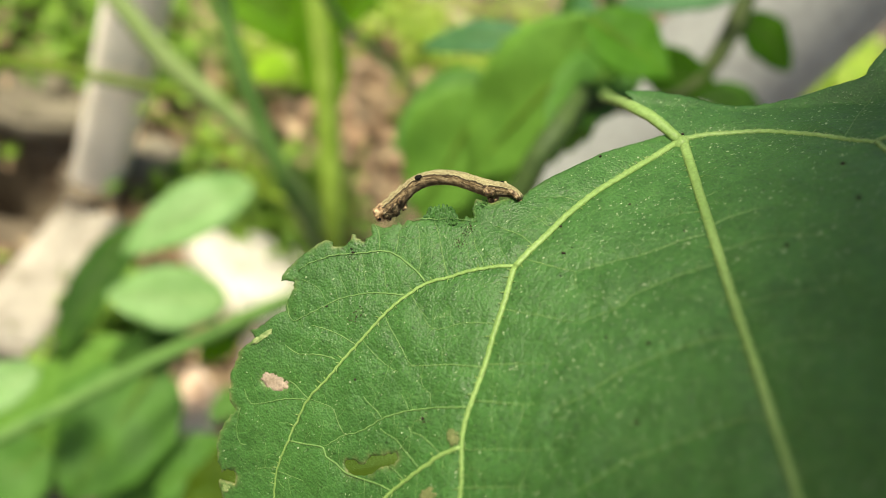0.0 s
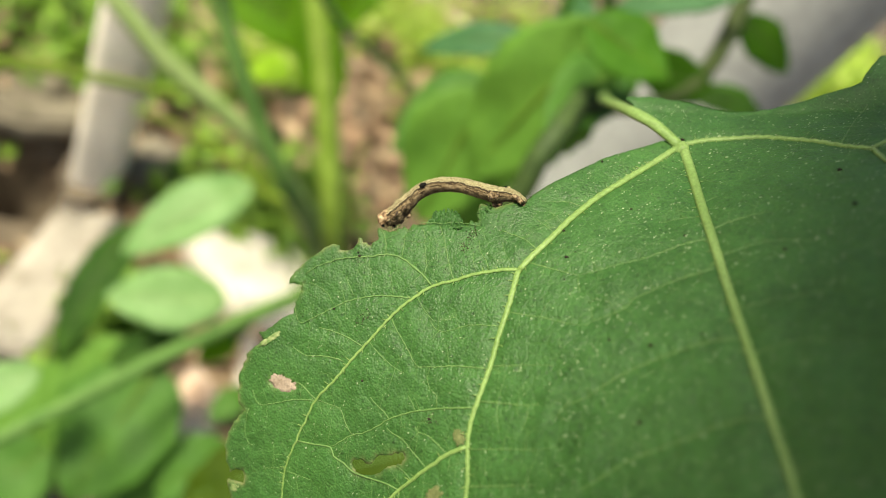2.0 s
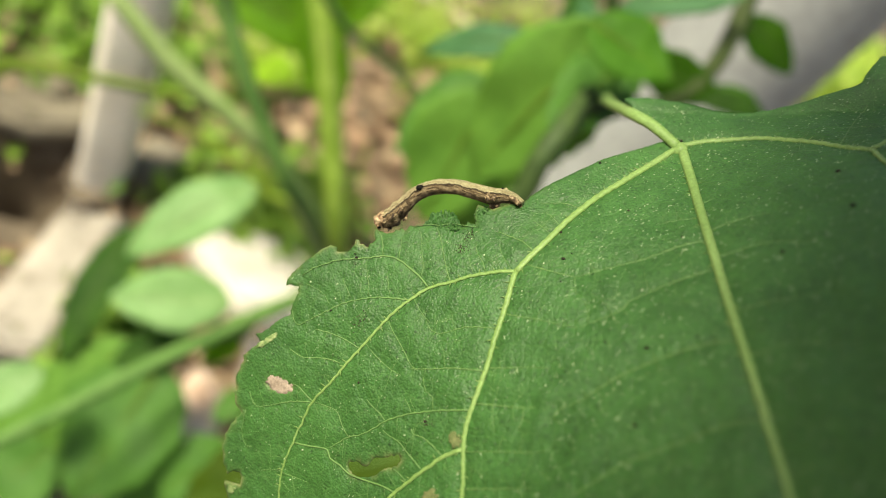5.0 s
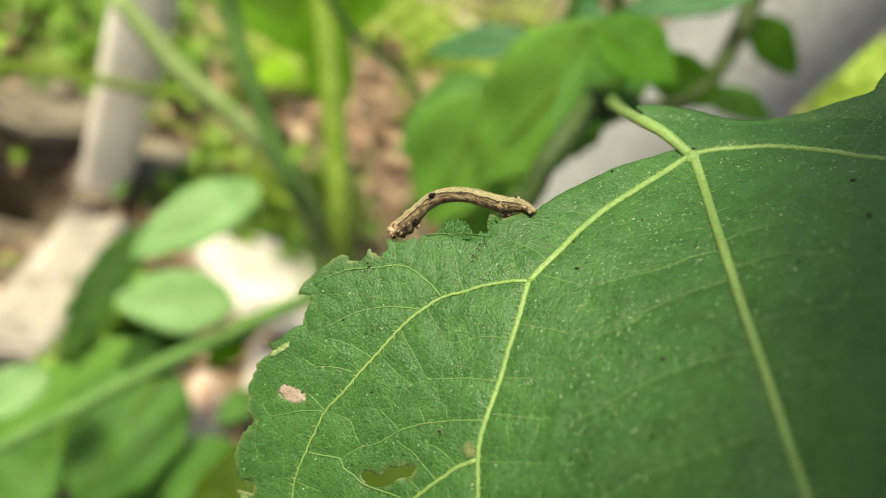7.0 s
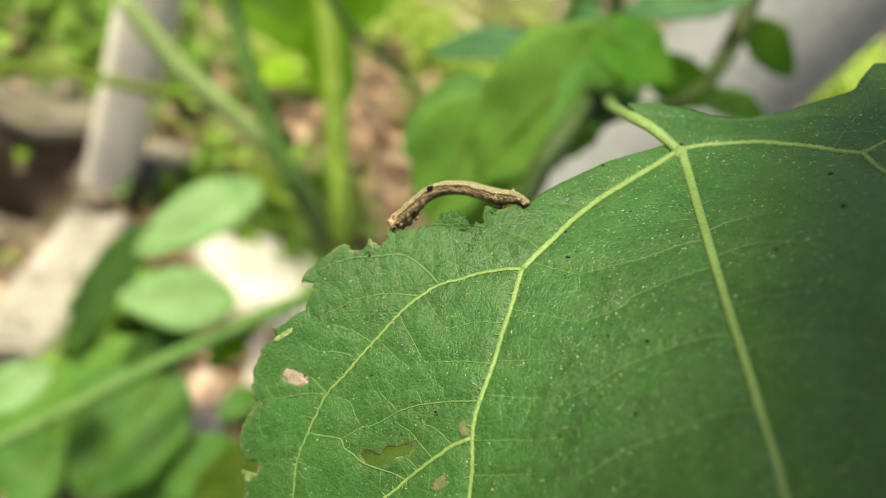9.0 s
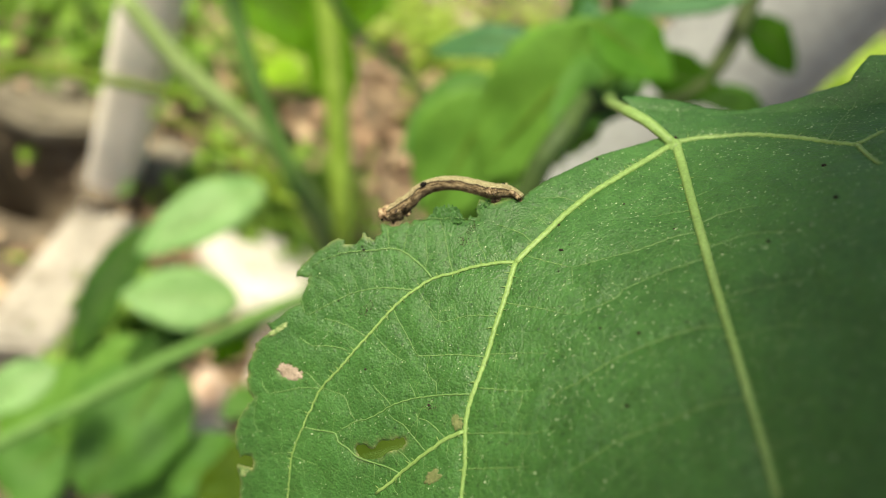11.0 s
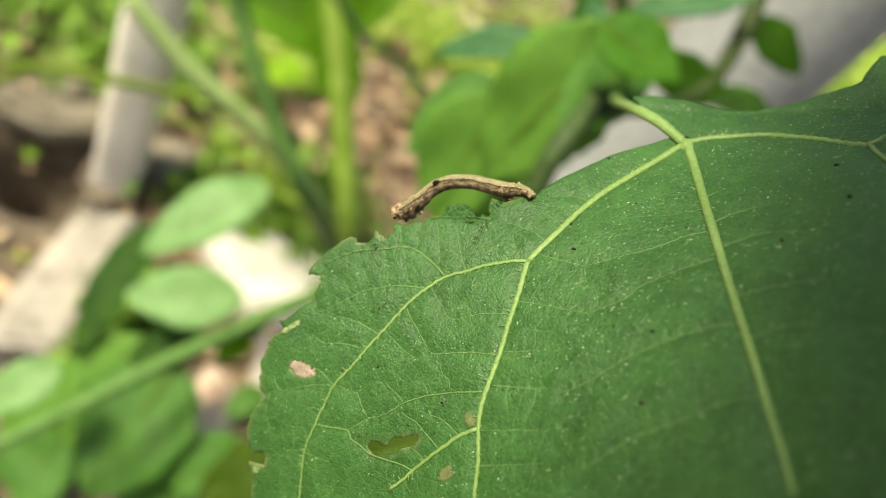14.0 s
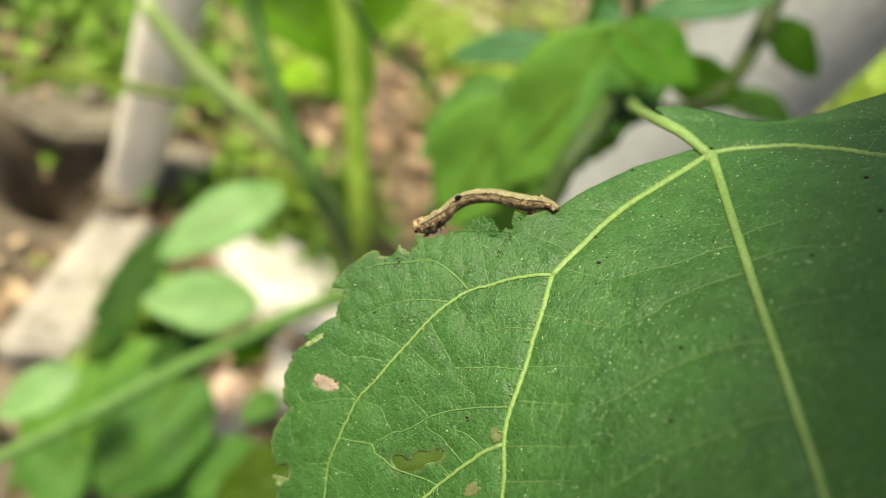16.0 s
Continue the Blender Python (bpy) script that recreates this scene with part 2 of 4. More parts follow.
STEM_SOFT = rough_solid("stem_soft_green", [(0.3, (0.075, 0.165, 0.034)), (0.7, (0.120, 0.220, 0.055))], 50, 400, 0.7, 0.0005)
STEM_OLIVE = rough_solid("stem_olive_green", [(0.3, (0.070, 0.120, 0.006)), (0.7, (0.115, 0.170, 0.012))], 50, 400, 0.75, 0.0005)
WHITE_STONE = rough_solid("white_stone", [(0.3, (0.72, 0.72, 0.72)), (0.7, (0.85, 0.85, 0.85))], 40, 300, 0.8, 0.001)
STICK = rough_solid("pale_stick", [(0.3, (0.34, 0.27, 0.20)), (0.7, (0.56, 0.47, 0.37))], 30, 220, 0.9, 0.002)
SOIL = rough_solid("soil", [(0.25, (0.042, 0.034, 0.024)), (0.5, (0.13, 0.100, 0.072)), (0.75, (0.27, 0.215, 0.155))], 9, 70, 0.95, 0.01)
LITTER = per_island("dry_litter", [(0.135, 0.080, 0.047), (0.32, 0.205, 0.130), (0.47, 0.35, 0.225), (0.24, 0.148, 0.092), (0.53, 0.42, 0.285)])
WEED = per_island("low_weeds", [(0.20, 0.36, 0.03), (0.44, 0.56, 0.09), (0.30, 0.46, 0.05), (0.60, 0.66, 0.20)], 0.6, 0.3)
HERBAGE = per_island("green_weeds", [(0.09, 0.20, 0.02), (0.25, 0.41, 0.05), (0.16, 0.30, 0.03)], 0.6, 0.3)
CONCRETE = rough_solid("pale_concrete", [(0.28, (0.22, 0.188, 0.155)), (0.5, (0.36, 0.318, 0.275)), (0.75, (0.46, 0.415, 0.37))], 22, 160, 0.9, 0.003)
PALE_CONCRETE = rough_solid("bright_concrete", [(0.25, (0.45, 0.40, 0.35)), (0.5, (0.60, 0.55, 0.50)), (0.8, (0.70, 0.65, 0.60))], 12, 160, 0.9, 0.003)
GREY_STONE = rough_solid("grey_stone", [(0.25, (0.12, 0.100, 0.072)), (0.75, (0.255, 0.222, 0.172))], 14, 180, 0.9, 0.003)
PINK_BRICK = rough_solid("pink_brick", [(0.3, (0.52, 0.30, 0.20)), (0.5, (0.64, 0.48, 0.39)), (0.7, (0.72, 0.64, 0.57))], 22, 200, 0.9, 0.002)
WOOD = rough_solid("weathered_post", [(0.3, (0.74, 0.67, 0.59)), (0.7, (0.87, 0.80, 0.73))], 20, 220, 0.85, 0.002)
PIPE = rough_solid("white_pipe", [(0.3, (0.305, 0.310, 0.320)), (0.7, (0.350, 0.355, 0.365))], 10, 150, 0.45, 0.0006)
OLIVE_SKIN = rough_solid("olive_dried_patch", [(0.3, (0.085, 0.115, 0.035)), (0.7, (0.14, 0.145, 0.060))], 900, 2200, 0.8, 0.0001)
PALE_SKIN = rough_solid("pale_dried_patch", [(0.35, (0.07, 0.15, 0.035)), (0.5, (0.15, 0.21, 0.075)), (0.7, (0.28, 0.31, 0.15))], 900, 2200, 0.8, 0.0001)
MEMBRANE = rough_solid("dried_membrane", [(0.3, (0.22, 0.165, 0.125)), (0.7, (0.33, 0.26, 0.21))], 900, 2200, 0.9, 0.0001)
for dark in (DIRT, STAIN, BLACK):
    dark.node_tree.nodes["Principled BSDF"].inputs["Specular IOR Level"].default_value = 0.06

# ---- building helpers ----


def part(name, bm, material, parent=None, label="", smooth=True):
    """Links a bmesh as one mesh object."""
    me = bpy.data.meshes.new(name)
    bm.to_mesh(me)
    bm.free()
    me.materials.append(material)
    if smooth:
        me.shade_smooth()
    ob = new(name, me)
    ob.parent = parent
    if label:
        ob["label"] = label
    return ob


def spline(points, step):
    """Points along a smooth curve through the given ones, about one step apart."""
    p = [np.array(q, float) for q in points]
    p = [2 * p[0] - p[1]] + p + [2 * p[-1] - p[-2]]
    out = []
    for a, b, c, d in zip(p, p[1:], p[2:], p[3:]):
        k = max(2, int(np.linalg.norm(c - b) / step))
        for i in range(k):
            t = i / k
            out.append(0.5 * (2 * b + (c - a) * t + (2 * a - 5 * b + 4 * c - d) * t * t + (3 * b - a - 3 * c + d) * t ** 3))
    out.append(p[-2])
    return np.array(out)


def tube(bm, path, radii, sides=10, flat=1.0, up=(0, 0, 1), rough=0.0, cap=True):
    """A round or flattened tube along a path; radii: one for each point. Returns its rings."""
    path = np.asarray(path)
    tang = np.gradient(path, axis=0)
    rings = []
    for i, (p, t, r) in enumerate(zip(path, tang, radii)):
        t = Vector(t).normalized()
        s = t.cross(Vector(up))
        s = s.normalized() if s.length > 1e-6 else Vector((1, 0, 0))
        w = s.cross(t)
        ring = []
        for k in range(sides):
            a = 2 * math.pi * k / sides
            v = Vector(p) + (s * math.cos(a) + w * math.sin(a) * flat) * r
            if rough:
                v += (s * math.cos(a) + w * math.sin(a)) * rough * r * noise.noise(v * (0.9 / r))
            ring.append(bm.verts.new(v))
        rings.append(ring)
    for a, b in zip(rings, rings[1:]):
        for k in range(sides):
            bm.faces.new((a[k], a[(k + 1) % sides], b[(k + 1) % sides], b[k]))
    if cap:
        bm.faces.new(rings[0][::-1])
        bm.faces.new(rings[-1])
    return rings


def pebble(bm, at, size, seed, squash=(1, 1, 1), level=2, rough=0.25):
    g = bmesh.ops.create_icosphere(bm, subdivisions=level, radius=1.0)
    for v in g["verts"]:
        k = 1 + rough * noise.noise(v.co * 1.7 + Vector((seed * 3.1, seed, 0)))
        v.co = Vector(at) + Vector((v.co.x * squash[0], v.co.y * squash[1], v.co.z * squash[2])) * k * size


# ---- ground ----


def ground_height(x, y):
    pit = math.exp(-(((x + 0.445) / 0.062) ** 2 + ((y - 0.452) / 0.062) ** 2) ** 1.5)
    return -0.17 * pit + 0.012 * noise.noise(Vector((x * 3, y * 3, 0))) + 0.006 * noise.noise(Vector((x * 11, y * 11, 3)))


def build_ground():
    bm = bmesh.new()
    steps = sorted({round(s * (0.03 * k if k < 60 else 1.8 * 1.25 ** (k - 60)), 3) for k in range(0, 78) for s in (-1, 1)})
    grid = [[bm.verts.new((x, y + 0.8, ground_height(x, y + 0.8) if abs(x) < 3 and abs(y) < 3 else 0.0)) for x in steps] for y in steps]
    for a, b in zip(grid, grid[1:]):
        for k in range(len(steps) - 1):
            bm.faces.new((a[k], a[k + 1], b[k + 1], b[k]))
    tagged(part("ground", bm, SOIL), "brown earth strewn with dry litter and low weeds", "ground", kind="structure")


def scatter(name, material, label, category, count, centres, size, lift, seed, cup=0.3):
    """Many small curled leaves lying on the ground round the given centres (x, y, spread)."""
    rng = np.random.default_rng(seed)
    verts, faces = [], []
    for i in range(count):
        cx, cy, sp = centres[i % len(centres)]
        x, y = cx + rng.normal() * sp, cy + rng.normal() * sp
        if x * x + y * y < 0.02 or (x + 0.425) ** 2 + (y - 0.415) ** 2 < 0.0081:
            continue
        s = size * rng.uniform(0.5, 1.4)
        z = ground_height(x, y) + rng.uniform(0.1, 1.0) * lift
        m = Matrix.Translation((x, y, z)) @ Euler((rng.normal() * 0.45, rng.normal() * 0.45, rng.uniform(0, 6.28))).to_matrix().to_4x4()
        o = len(verts)
        for q, (wd, cz) in enumerate(((0.05, 0), (0.75, 0.5), (0.9, 0.7), (0.55, 0.4), (0.04, 0))):
            px = (q / 4 - 0.5) * 2 * s
            for side in (-1, 0, 1):
                verts.append(m @ Vector((px, side * wd * s * 0.55, (abs(side) * cup - cz * cup) * s * 0.6)))
        for q in range(4):
            for k in range(2):
                a = o + q * 3 + k
                faces.append((a, a + 1, a + 4, a + 3))
    me = bpy.data.meshes.new(name)
    me.from_pydata(verts, [], faces)
    me.materials.append(material)
    me.shade_smooth()
    tagged(new(name, me), label, category, kind="stuff")


def block(name, corners, top, material, label, category, seed, chip=0.006):
    """A worn block with a four-sided plan, standing on the earth."""
    bm = bmesh.new()
    lo = [bm.verts.new((x, y, -0.02)) for x, y in corners]
    hi = [bm.verts.new((x, y, top)) for x, y in corners]
    bm.faces.new(lo[::-1]), bm.faces.new(hi)
    k = len(lo)
    for i in range(k):
        bm.faces.new((lo[i], lo[(i + 1) % k], hi[(i + 1) % k], hi[i]))
    bmesh.ops.recalc_face_normals(bm, faces=bm.faces)
    bmesh.ops.bevel(bm, geom=list(bm.edges), offset=0.006, segments=2, affect="EDGES")
    bmesh.ops.triangulate(bm, faces=bm.faces)
    bmesh.ops.subdivide_edges(bm, edges=bm.edges, cuts=3, use_grid_fill=True)
    for v in bm.verts:
        q = v.co * 30 + Vector((seed, 0, 0))
        v.co += Vector((noise.noise(q), noise.noise(q + Vector((9, 0, 0))), noise.noise(q + Vector((0, 9, 0))))) * chip
    return tagged(part(name, bm, material), label, category)


def build_post():
    post = tagged(new("fence_post"), "pale weathered square fence post set in the earth", "post")
    post.location = (-0.381, 0.489, 0)
    bm = bmesh.new()
    n = 36
    path = [(0.004 * math.sin(z * 5), 0.003 * math.cos(z * 4), z) for z in np.linspace(-0.05, 1.25, n)]
    rings = tube(bm, path, [0.0302 + 0.0012 * noise.noise(Vector((0, 0, p[2] * 9))) for p in path], 20, up=(0, 1, 0))
    for ring, p in zip(rings, path):
        for v in ring:
            d = v.co - Vector(p)
            a = math.atan2(d.y, d.x) - 0.50
            d *= 0.94 / max(abs(math.cos(a)), abs(math.sin(a))) ** 0.75
            v.co = Vector(p) + d * (1 + 0.05 * noise.noise(v.co * 40))
    part("shaft", bm, WOOD, post)
    bm = bmesh.new()
    pebble(bm, (0, 0, 0.0), 0.04, 4, (1, 1, 0.2), 3, 0.4)
    part("footing", bm, SOIL, post, "mound of packed brown earth")


def build_pipe():
    bm = bmesh.new()
    zs = np.linspace(-0.03, 1.5, 40)
    tube(bm, [(0, 0, z) for z in zs], [0.069] * 40, 64, up=(0, 1, 0))
    pipe = tagged(part("white_pipe", bm, PIPE), "thick upright white plastic pipe standing in the earth", "pipe")
    pipe.location = (0.093, 0.661, 0)


build_ground()
build_post()
build_pipe()
block("concrete_block", [(-0.345, 0.397), (-0.290, 0.432), (-0.220, 0.262), (-0.285, 0.228)], 0.06, CONCRETE, "pale cream concrete block lying on the earth", "block", 1)
block("concrete_block", [(-0.252, 0.481), (-0.220, 0.523), (-0.097, 0.593), (-0.040, 0.497), (-0.087, 0.458), (-0.148, 0.441)], 0.05, PALE_CONCRETE, "pale broken piece of concrete among weeds", "block", 5)
block("brick", [(-0.128, 0.362), (-0.075, 0.358), (-0.055, 0.300), (-0.095, 0.272)], 0.04, PINK_BRICK, "chipped pink brick half hidden by leaves", "brick", 9)
block("concrete_block", [(-0.115, 0.440), (-0.080, 0.432), (-0.030, 0.380), (-0.075, 0.372)], 0.035, PALE_CONCRETE, "small pale lump of concrete", "block", 13)
block("stone_slab", [(-0.490, 0.470), (-0.445, 0.525), (-0.420, 0.575), (-0.500, 0.600), (-0.620, 0.520), (-0.600, 0.440)], 0.012, GREY_STONE, "grey weathered stone slab beside a dark hollow", "slab", 17, 0.003)
block("rock", [(-0.345, 0.491), (-0.380, 0.531), (-0.381, 0.572), (-0.341, 0.590), (-0.307, 0.557), (-0.312, 0.513)], 0.035, GREY_STONE, "grey rock behind the foot of the post", "rock", 25, 0.008)
# added pebble: its white fills the bright gap under the caterpillar's tail
bm = bmesh.new()
pebble(bm, (0.016, 0.963, 0.012), 0.020, 3, (1.1, 1.0, 0.8), 3, 0.3)
tagged(part("pebble", bm, WHITE_STONE), "small white pebble lying on the earth, added behind the caterpillar's tail", "pebble")
litter_spots = [(-0.2, 0.85, 0.22), (-0.05, 1.1, 0.3), (-0.35, 1.05, 0.25), (0.2, 0.9, 0.3), (-0.1, 0.6, 0.2), (-0.3, 0.7, 0.2), (0.5, 1.6, 0.6), (-0.5, 0.6, 0.2), (-0.2, 0.35, 0.15), (-0.6, 1.6, 0.5)]
scatter("leaf_litter", LITTER, "brown and tan dry leaf litter on the earth", "litter", 4200, litter_spots, 0.013, 0.012, 3)
scatter("twig_litter", LITTER, "larger curled dry leaves on the earth", "litter", 500, litter_spots, 0.026, 0.02, 4, 0.5)
weed_spots = [(-0.33, 1.28, 0.06), (-0.27, 1.22, 0.05), (-0.37, 1.22, 0.07), (-0.18, 1.28, 0.07), (-0.40, 0.86, 0.03), (-0.10, 1.5, 0.15), (0.95, 3.4, 0.5), (0.6, 2.6, 0.4), (-0.3, 1.6, 0.2), (-0.12, 1.05, 0.05)]
scatter("yellow_weeds", WEED, "low yellow-green weeds growing in patches", "weeds", 3600, weed_spots, 0.012, 0.03, 5)
green_spots = [(-0.385, 0.455, 0.014), (-0.62, 0.62, 0.07), (-0.70, 0.75, 0.09), (-0.20, 0.65, 0.04), (-0.16, 0.58, 0.04), (-0.24, 0.33, 0.03), (-0.50, 0.70, 0.06), (-0.27, 0.55, 0.03)]
scatter("far_grass", WEED, "patch of yellow-green grass far behind", "grass", 3000, [(0.95, 3.4, 0.4), (1.3, 3.2, 0.4), (0.7, 2.9, 0.3)], 0.032, 0.06, 8)
scatter("green_weeds", HERBAGE, "fresh green weeds round the stones", "weeds", 2200, green_spots, 0.014, 0.06, 6)

# ---- plants behind ----
EYE_WARD = Vector((-0.1, -0.55, 0.8))


RIBS = {"leaf_bright_green": STEM_OLIVE, "leaf_mid_green": STEM_OLIVE, "leaf_shade_green": STEM_OLIVE, "leaf_pale_green": STEM_PALE, "leaf_dry_tan": STICK, "leaf_yellow_green": STEM_OLIVE, "leaf_lime": STEM_YELLOW, "leaf_deep_green": STEM_DEEP, "leaf_dark_green": STEM_DARK}


def blade(plant, base, tip, width, material, bend):
    """One leaf from base to tip: pointed, folded at the midrib, arched, with a wavy margin."""
    base, tip = Vector(base), Vector(tip)
    d = tip - base
    length = d.length
    side = d.cross(EYE_WARD).normalized()
    up = side.cross(d).normalized()
    bm = bmesh.new()
    rows, cols = 22, 8
    seed = base.x * 77 + tip.y * 31
    grid = []
    for i in range(rows + 1):
        t = i / rows
        prof = (math.sin(math.pi * min(1, t * 1.02 + 0.0)) ** 0.62) * (1 - 0.32 * t) * 1.12 if 0 < t < 1 else 0.015
        line = []
        for j in range(cols + 1):
            s = j / cols * 2 - 1
            wob = 1 + 0.10 * noise.noise(Vector((t * 7, s * 0.8, seed))) + (0.04 * math.sin(t * 60 + seed) if abs(s) > 0.9 else 0)
            v = base + d * t + side * (s * prof * width / 2 * wob)
            v += up * (bend * length * math.sin(math.pi * t) * 0.6 + abs(s) * width * 0.05 * prof + 0.05 * width * noise.noise(Vector((t * 4, s * 2, seed + 5))))
            line.append(bm.verts.new(v))
        grid.append(line)
    for a, b in zip(grid, grid[1:]):
        for k in range(cols):
            bm.faces.new((a[k], a[k + 1], b[k + 1], b[k]))
    ob = part("leaf", bm, material, plant)
    so = ob.modifiers.new("thickness", "SOLIDIFY")
    so.thickness, so.offset = 0.0006, -1
    bm = bmesh.new()
    mid = [base + d * t + up * (bend * length * math.sin(math.pi * t) * 0.6 + 0.0004) for t in np.linspace(0, 0.96, 16)]
    tube(bm, mid, np.linspace(0.0011, 0.0003, 16) * min(1.4, length / 0.08), 6)
    part("midrib", bm, RIBS.get(material.name, STEM_GREEN), ob)


def stalk(plant, points, r0, r1, material, name="stem"):
    path = spline(points, 0.008)
    bm = bmesh.new()
    tube(bm, path, np.linspace(r0, r1, len(path)), 10, rough=0.10, up=(0.3, 0.9, 0.1))
    part(name, bm, material, plant)


def build_plants():
    shrub = tagged(new("shrub"), "leafy green shrub with dark green stems", "shrub")
    # unseen branch, added out of view to shade the chewed leaf's broad side
    stalk(shrub, [(-0.022, 0.341, 0.602), (0.030, 0.272, 0.780), (0.006, 0.088, 0.858), (0.021, -0.040, 0.854)], 0.005, 0.003, STEM_DARK)
    blade(shrub, (0.003, 0.089, 0.856), (-0.036, 0.090, 0.778), 0.050, LEAF_DARK, 0.05)
    blade(shrub, (0.005, 0.067, 0.856), (-0.036, 0.069, 0.775), 0.050, LEAF_DARK, 0.05)
    blade(shrub, (0.006, 0.044, 0.858), (-0.036, 0.047, 0.771), 0.050, LEAF_DARK, 0.05)
    blade(shrub, (0.008, 0.022, 0.858), (-0.033, 0.028, 0.764), 0.050, LEAF_DARK, 0.05)
    blade(shrub, (0.012, 0.002, 0.857), (-0.026, 0.011, 0.756), 0.050, LEAF_DARK, 0.05)
    blade(shrub, (0.017, -0.017, 0.853), (-0.017, -0.006, 0.749), 0.050, LEAF_DARK, 0.05)
    blade(shrub, (0.016, -0.036, 0.855), (-0.056, -0.014, 0.775), 0.046, LEAF_DARK, 0.05)
    herb = tagged(new("tall_herb"), "tall herb with slender green stems and yellow-green leaves", "herb")
    low_a = tagged(new("low_plant"), "low plant with a broad pale green leaf", "plant")
    low_b = tagged(new("low_plant"), "low plant with a pale leaf on a long stalk", "plant")
    low_c = tagged(new("low_plant"), "low plant with broad mid-green leaves", "plant")
    low_d = tagged(new("low_plant"), "low dark green plant beside the concrete block", "plant")
    low_e = tagged(new("low_plant"), "small mixed green plant beside the brick", "plant")
    low_f = tagged(new("low_plant"), "low dark green plant added under the big leaf, darkening its holes", "plant")
    grass = tagged(new("grass_tuft"), "tuft of long yellow-green grass blades", "grass")
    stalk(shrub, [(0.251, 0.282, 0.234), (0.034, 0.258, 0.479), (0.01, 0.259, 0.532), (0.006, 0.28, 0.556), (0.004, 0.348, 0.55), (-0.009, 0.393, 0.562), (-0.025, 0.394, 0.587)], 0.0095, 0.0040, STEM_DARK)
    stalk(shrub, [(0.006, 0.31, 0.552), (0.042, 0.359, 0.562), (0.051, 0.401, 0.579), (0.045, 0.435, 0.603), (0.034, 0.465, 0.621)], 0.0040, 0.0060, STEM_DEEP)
    blade(shrub, (-0.041, 0.379, 0.494), (-0.025, 0.347, 0.398), 0.073, LEAF_BRIGHT, 0.05)
    blade(shrub, (-0.026, 0.452, 0.458), (-0.076, 0.396, 0.394), 0.082, LEAF_MID, 0.10)
    blade(shrub, (-0.006, 0.348, 0.58), (-0.016, 0.328, 0.467), 0.073, LEAF_BRIGHT, 0.05)
    blade(shrub, (0.010, 0.363, 0.571), (0.003, 0.294, 0.538), 0.040, LEAF_MID, 0.03)
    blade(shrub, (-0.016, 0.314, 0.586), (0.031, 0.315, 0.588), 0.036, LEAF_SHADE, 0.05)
    blade(shrub, (-0.032, 0.387, 0.533), (-0.092, 0.38, 0.48), 0.024, LEAF_TEAL, 0.15)
    blade(shrub, (-0.018, 0.43, 0.551), (-0.032, 0.43, 0.522), 0.039, LEAF_TEAL, 0.15)
    blade(shrub, (0.038, 0.41, 0.619), (-0.011, 0.395, 0.572), 0.028, LEAF_TEAL, 0.06)
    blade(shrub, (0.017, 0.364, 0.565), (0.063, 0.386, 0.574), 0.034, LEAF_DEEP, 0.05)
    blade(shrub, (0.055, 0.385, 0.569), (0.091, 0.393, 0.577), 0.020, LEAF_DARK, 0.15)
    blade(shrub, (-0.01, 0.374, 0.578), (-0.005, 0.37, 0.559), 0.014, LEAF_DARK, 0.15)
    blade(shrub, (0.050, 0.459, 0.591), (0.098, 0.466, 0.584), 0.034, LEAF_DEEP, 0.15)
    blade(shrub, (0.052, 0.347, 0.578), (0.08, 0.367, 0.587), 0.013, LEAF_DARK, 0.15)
    blade(shrub, (-0.045, 0.433, 0.555), (-0.016, 0.45, 0.528), 0.032, LEAF_MID, 0.05)
    blade(shrub, (-0.013, 0.42, 0.45), (-0.003, 0.387, 0.353), 0.062, LEAF_BRIGHT, 0.05)
    stalk(herb, [(-0.048, 0.544, 0.018), (-0.104, 0.503, 0.182), (-0.157, 0.511, 0.267), (-0.213, 0.526, 0.344), (-0.254, 0.536, 0.385)], 0.0114, 0.0126, STEM_BRIGHT)
    blade(herb, (-0.199, 0.55, 0.325), (-0.359, 0.494, 0.323), 0.069, LEAF_YELLOW, 0.15)
    blade(herb, (-0.166, 0.513, 0.287), (-0.257, 0.530, 0.396), 0.050, LEAF_YELLOW, 0.03)
    blade(herb, (-0.222, 0.552, 0.327), (-0.202, 0.597, 0.408), 0.048, LEAF_YELLOW, 0.15)
    blade(herb, (-0.25, 0.54, 0.329), (-0.312, 0.526, 0.343), 0.064, LEAF_YELLOW, 0.15)
    stalk(herb, [(-0.1, 0.556, 0.062), (-0.122, 0.48, 0.186), (-0.15, 0.435, 0.257), (-0.196, 0.427, 0.307), (-0.223, 0.425, 0.336), (-0.254, 0.428, 0.368), (-0.271, 0.427, 0.397)], 0.0095, 0.0078, STEM_GREEN)
    stalk(herb, [(-0.088, 0.534, 0.097), (-0.182, 0.483, 0.219), (-0.235, 0.452, 0.26), (-0.286, 0.425, 0.29), (-0.343, 0.406, 0.329)], 0.0125, 0.0085, STEM_MINT)
    stalk(herb, [(-0.026, 0.556, 0.031), (-0.08, 0.618, 0.221), (-0.115, 0.59, 0.311), (-0.154, 0.546, 0.351), (-0.185, 0.496, 0.386), (-0.211, 0.47, 0.416)], 0.0050, 0.0036, STEM_GREEN)
    blade(low_a, (-0.172, 0.423, 0.243), (-0.209, 0.317, 0.183), 0.057, LEAF_MINT, 0.10)
    blade(low_b, (-0.109, 0.322, 0.22), (-0.185, 0.273, 0.194), 0.055, LEAF_MINT, 0.10)
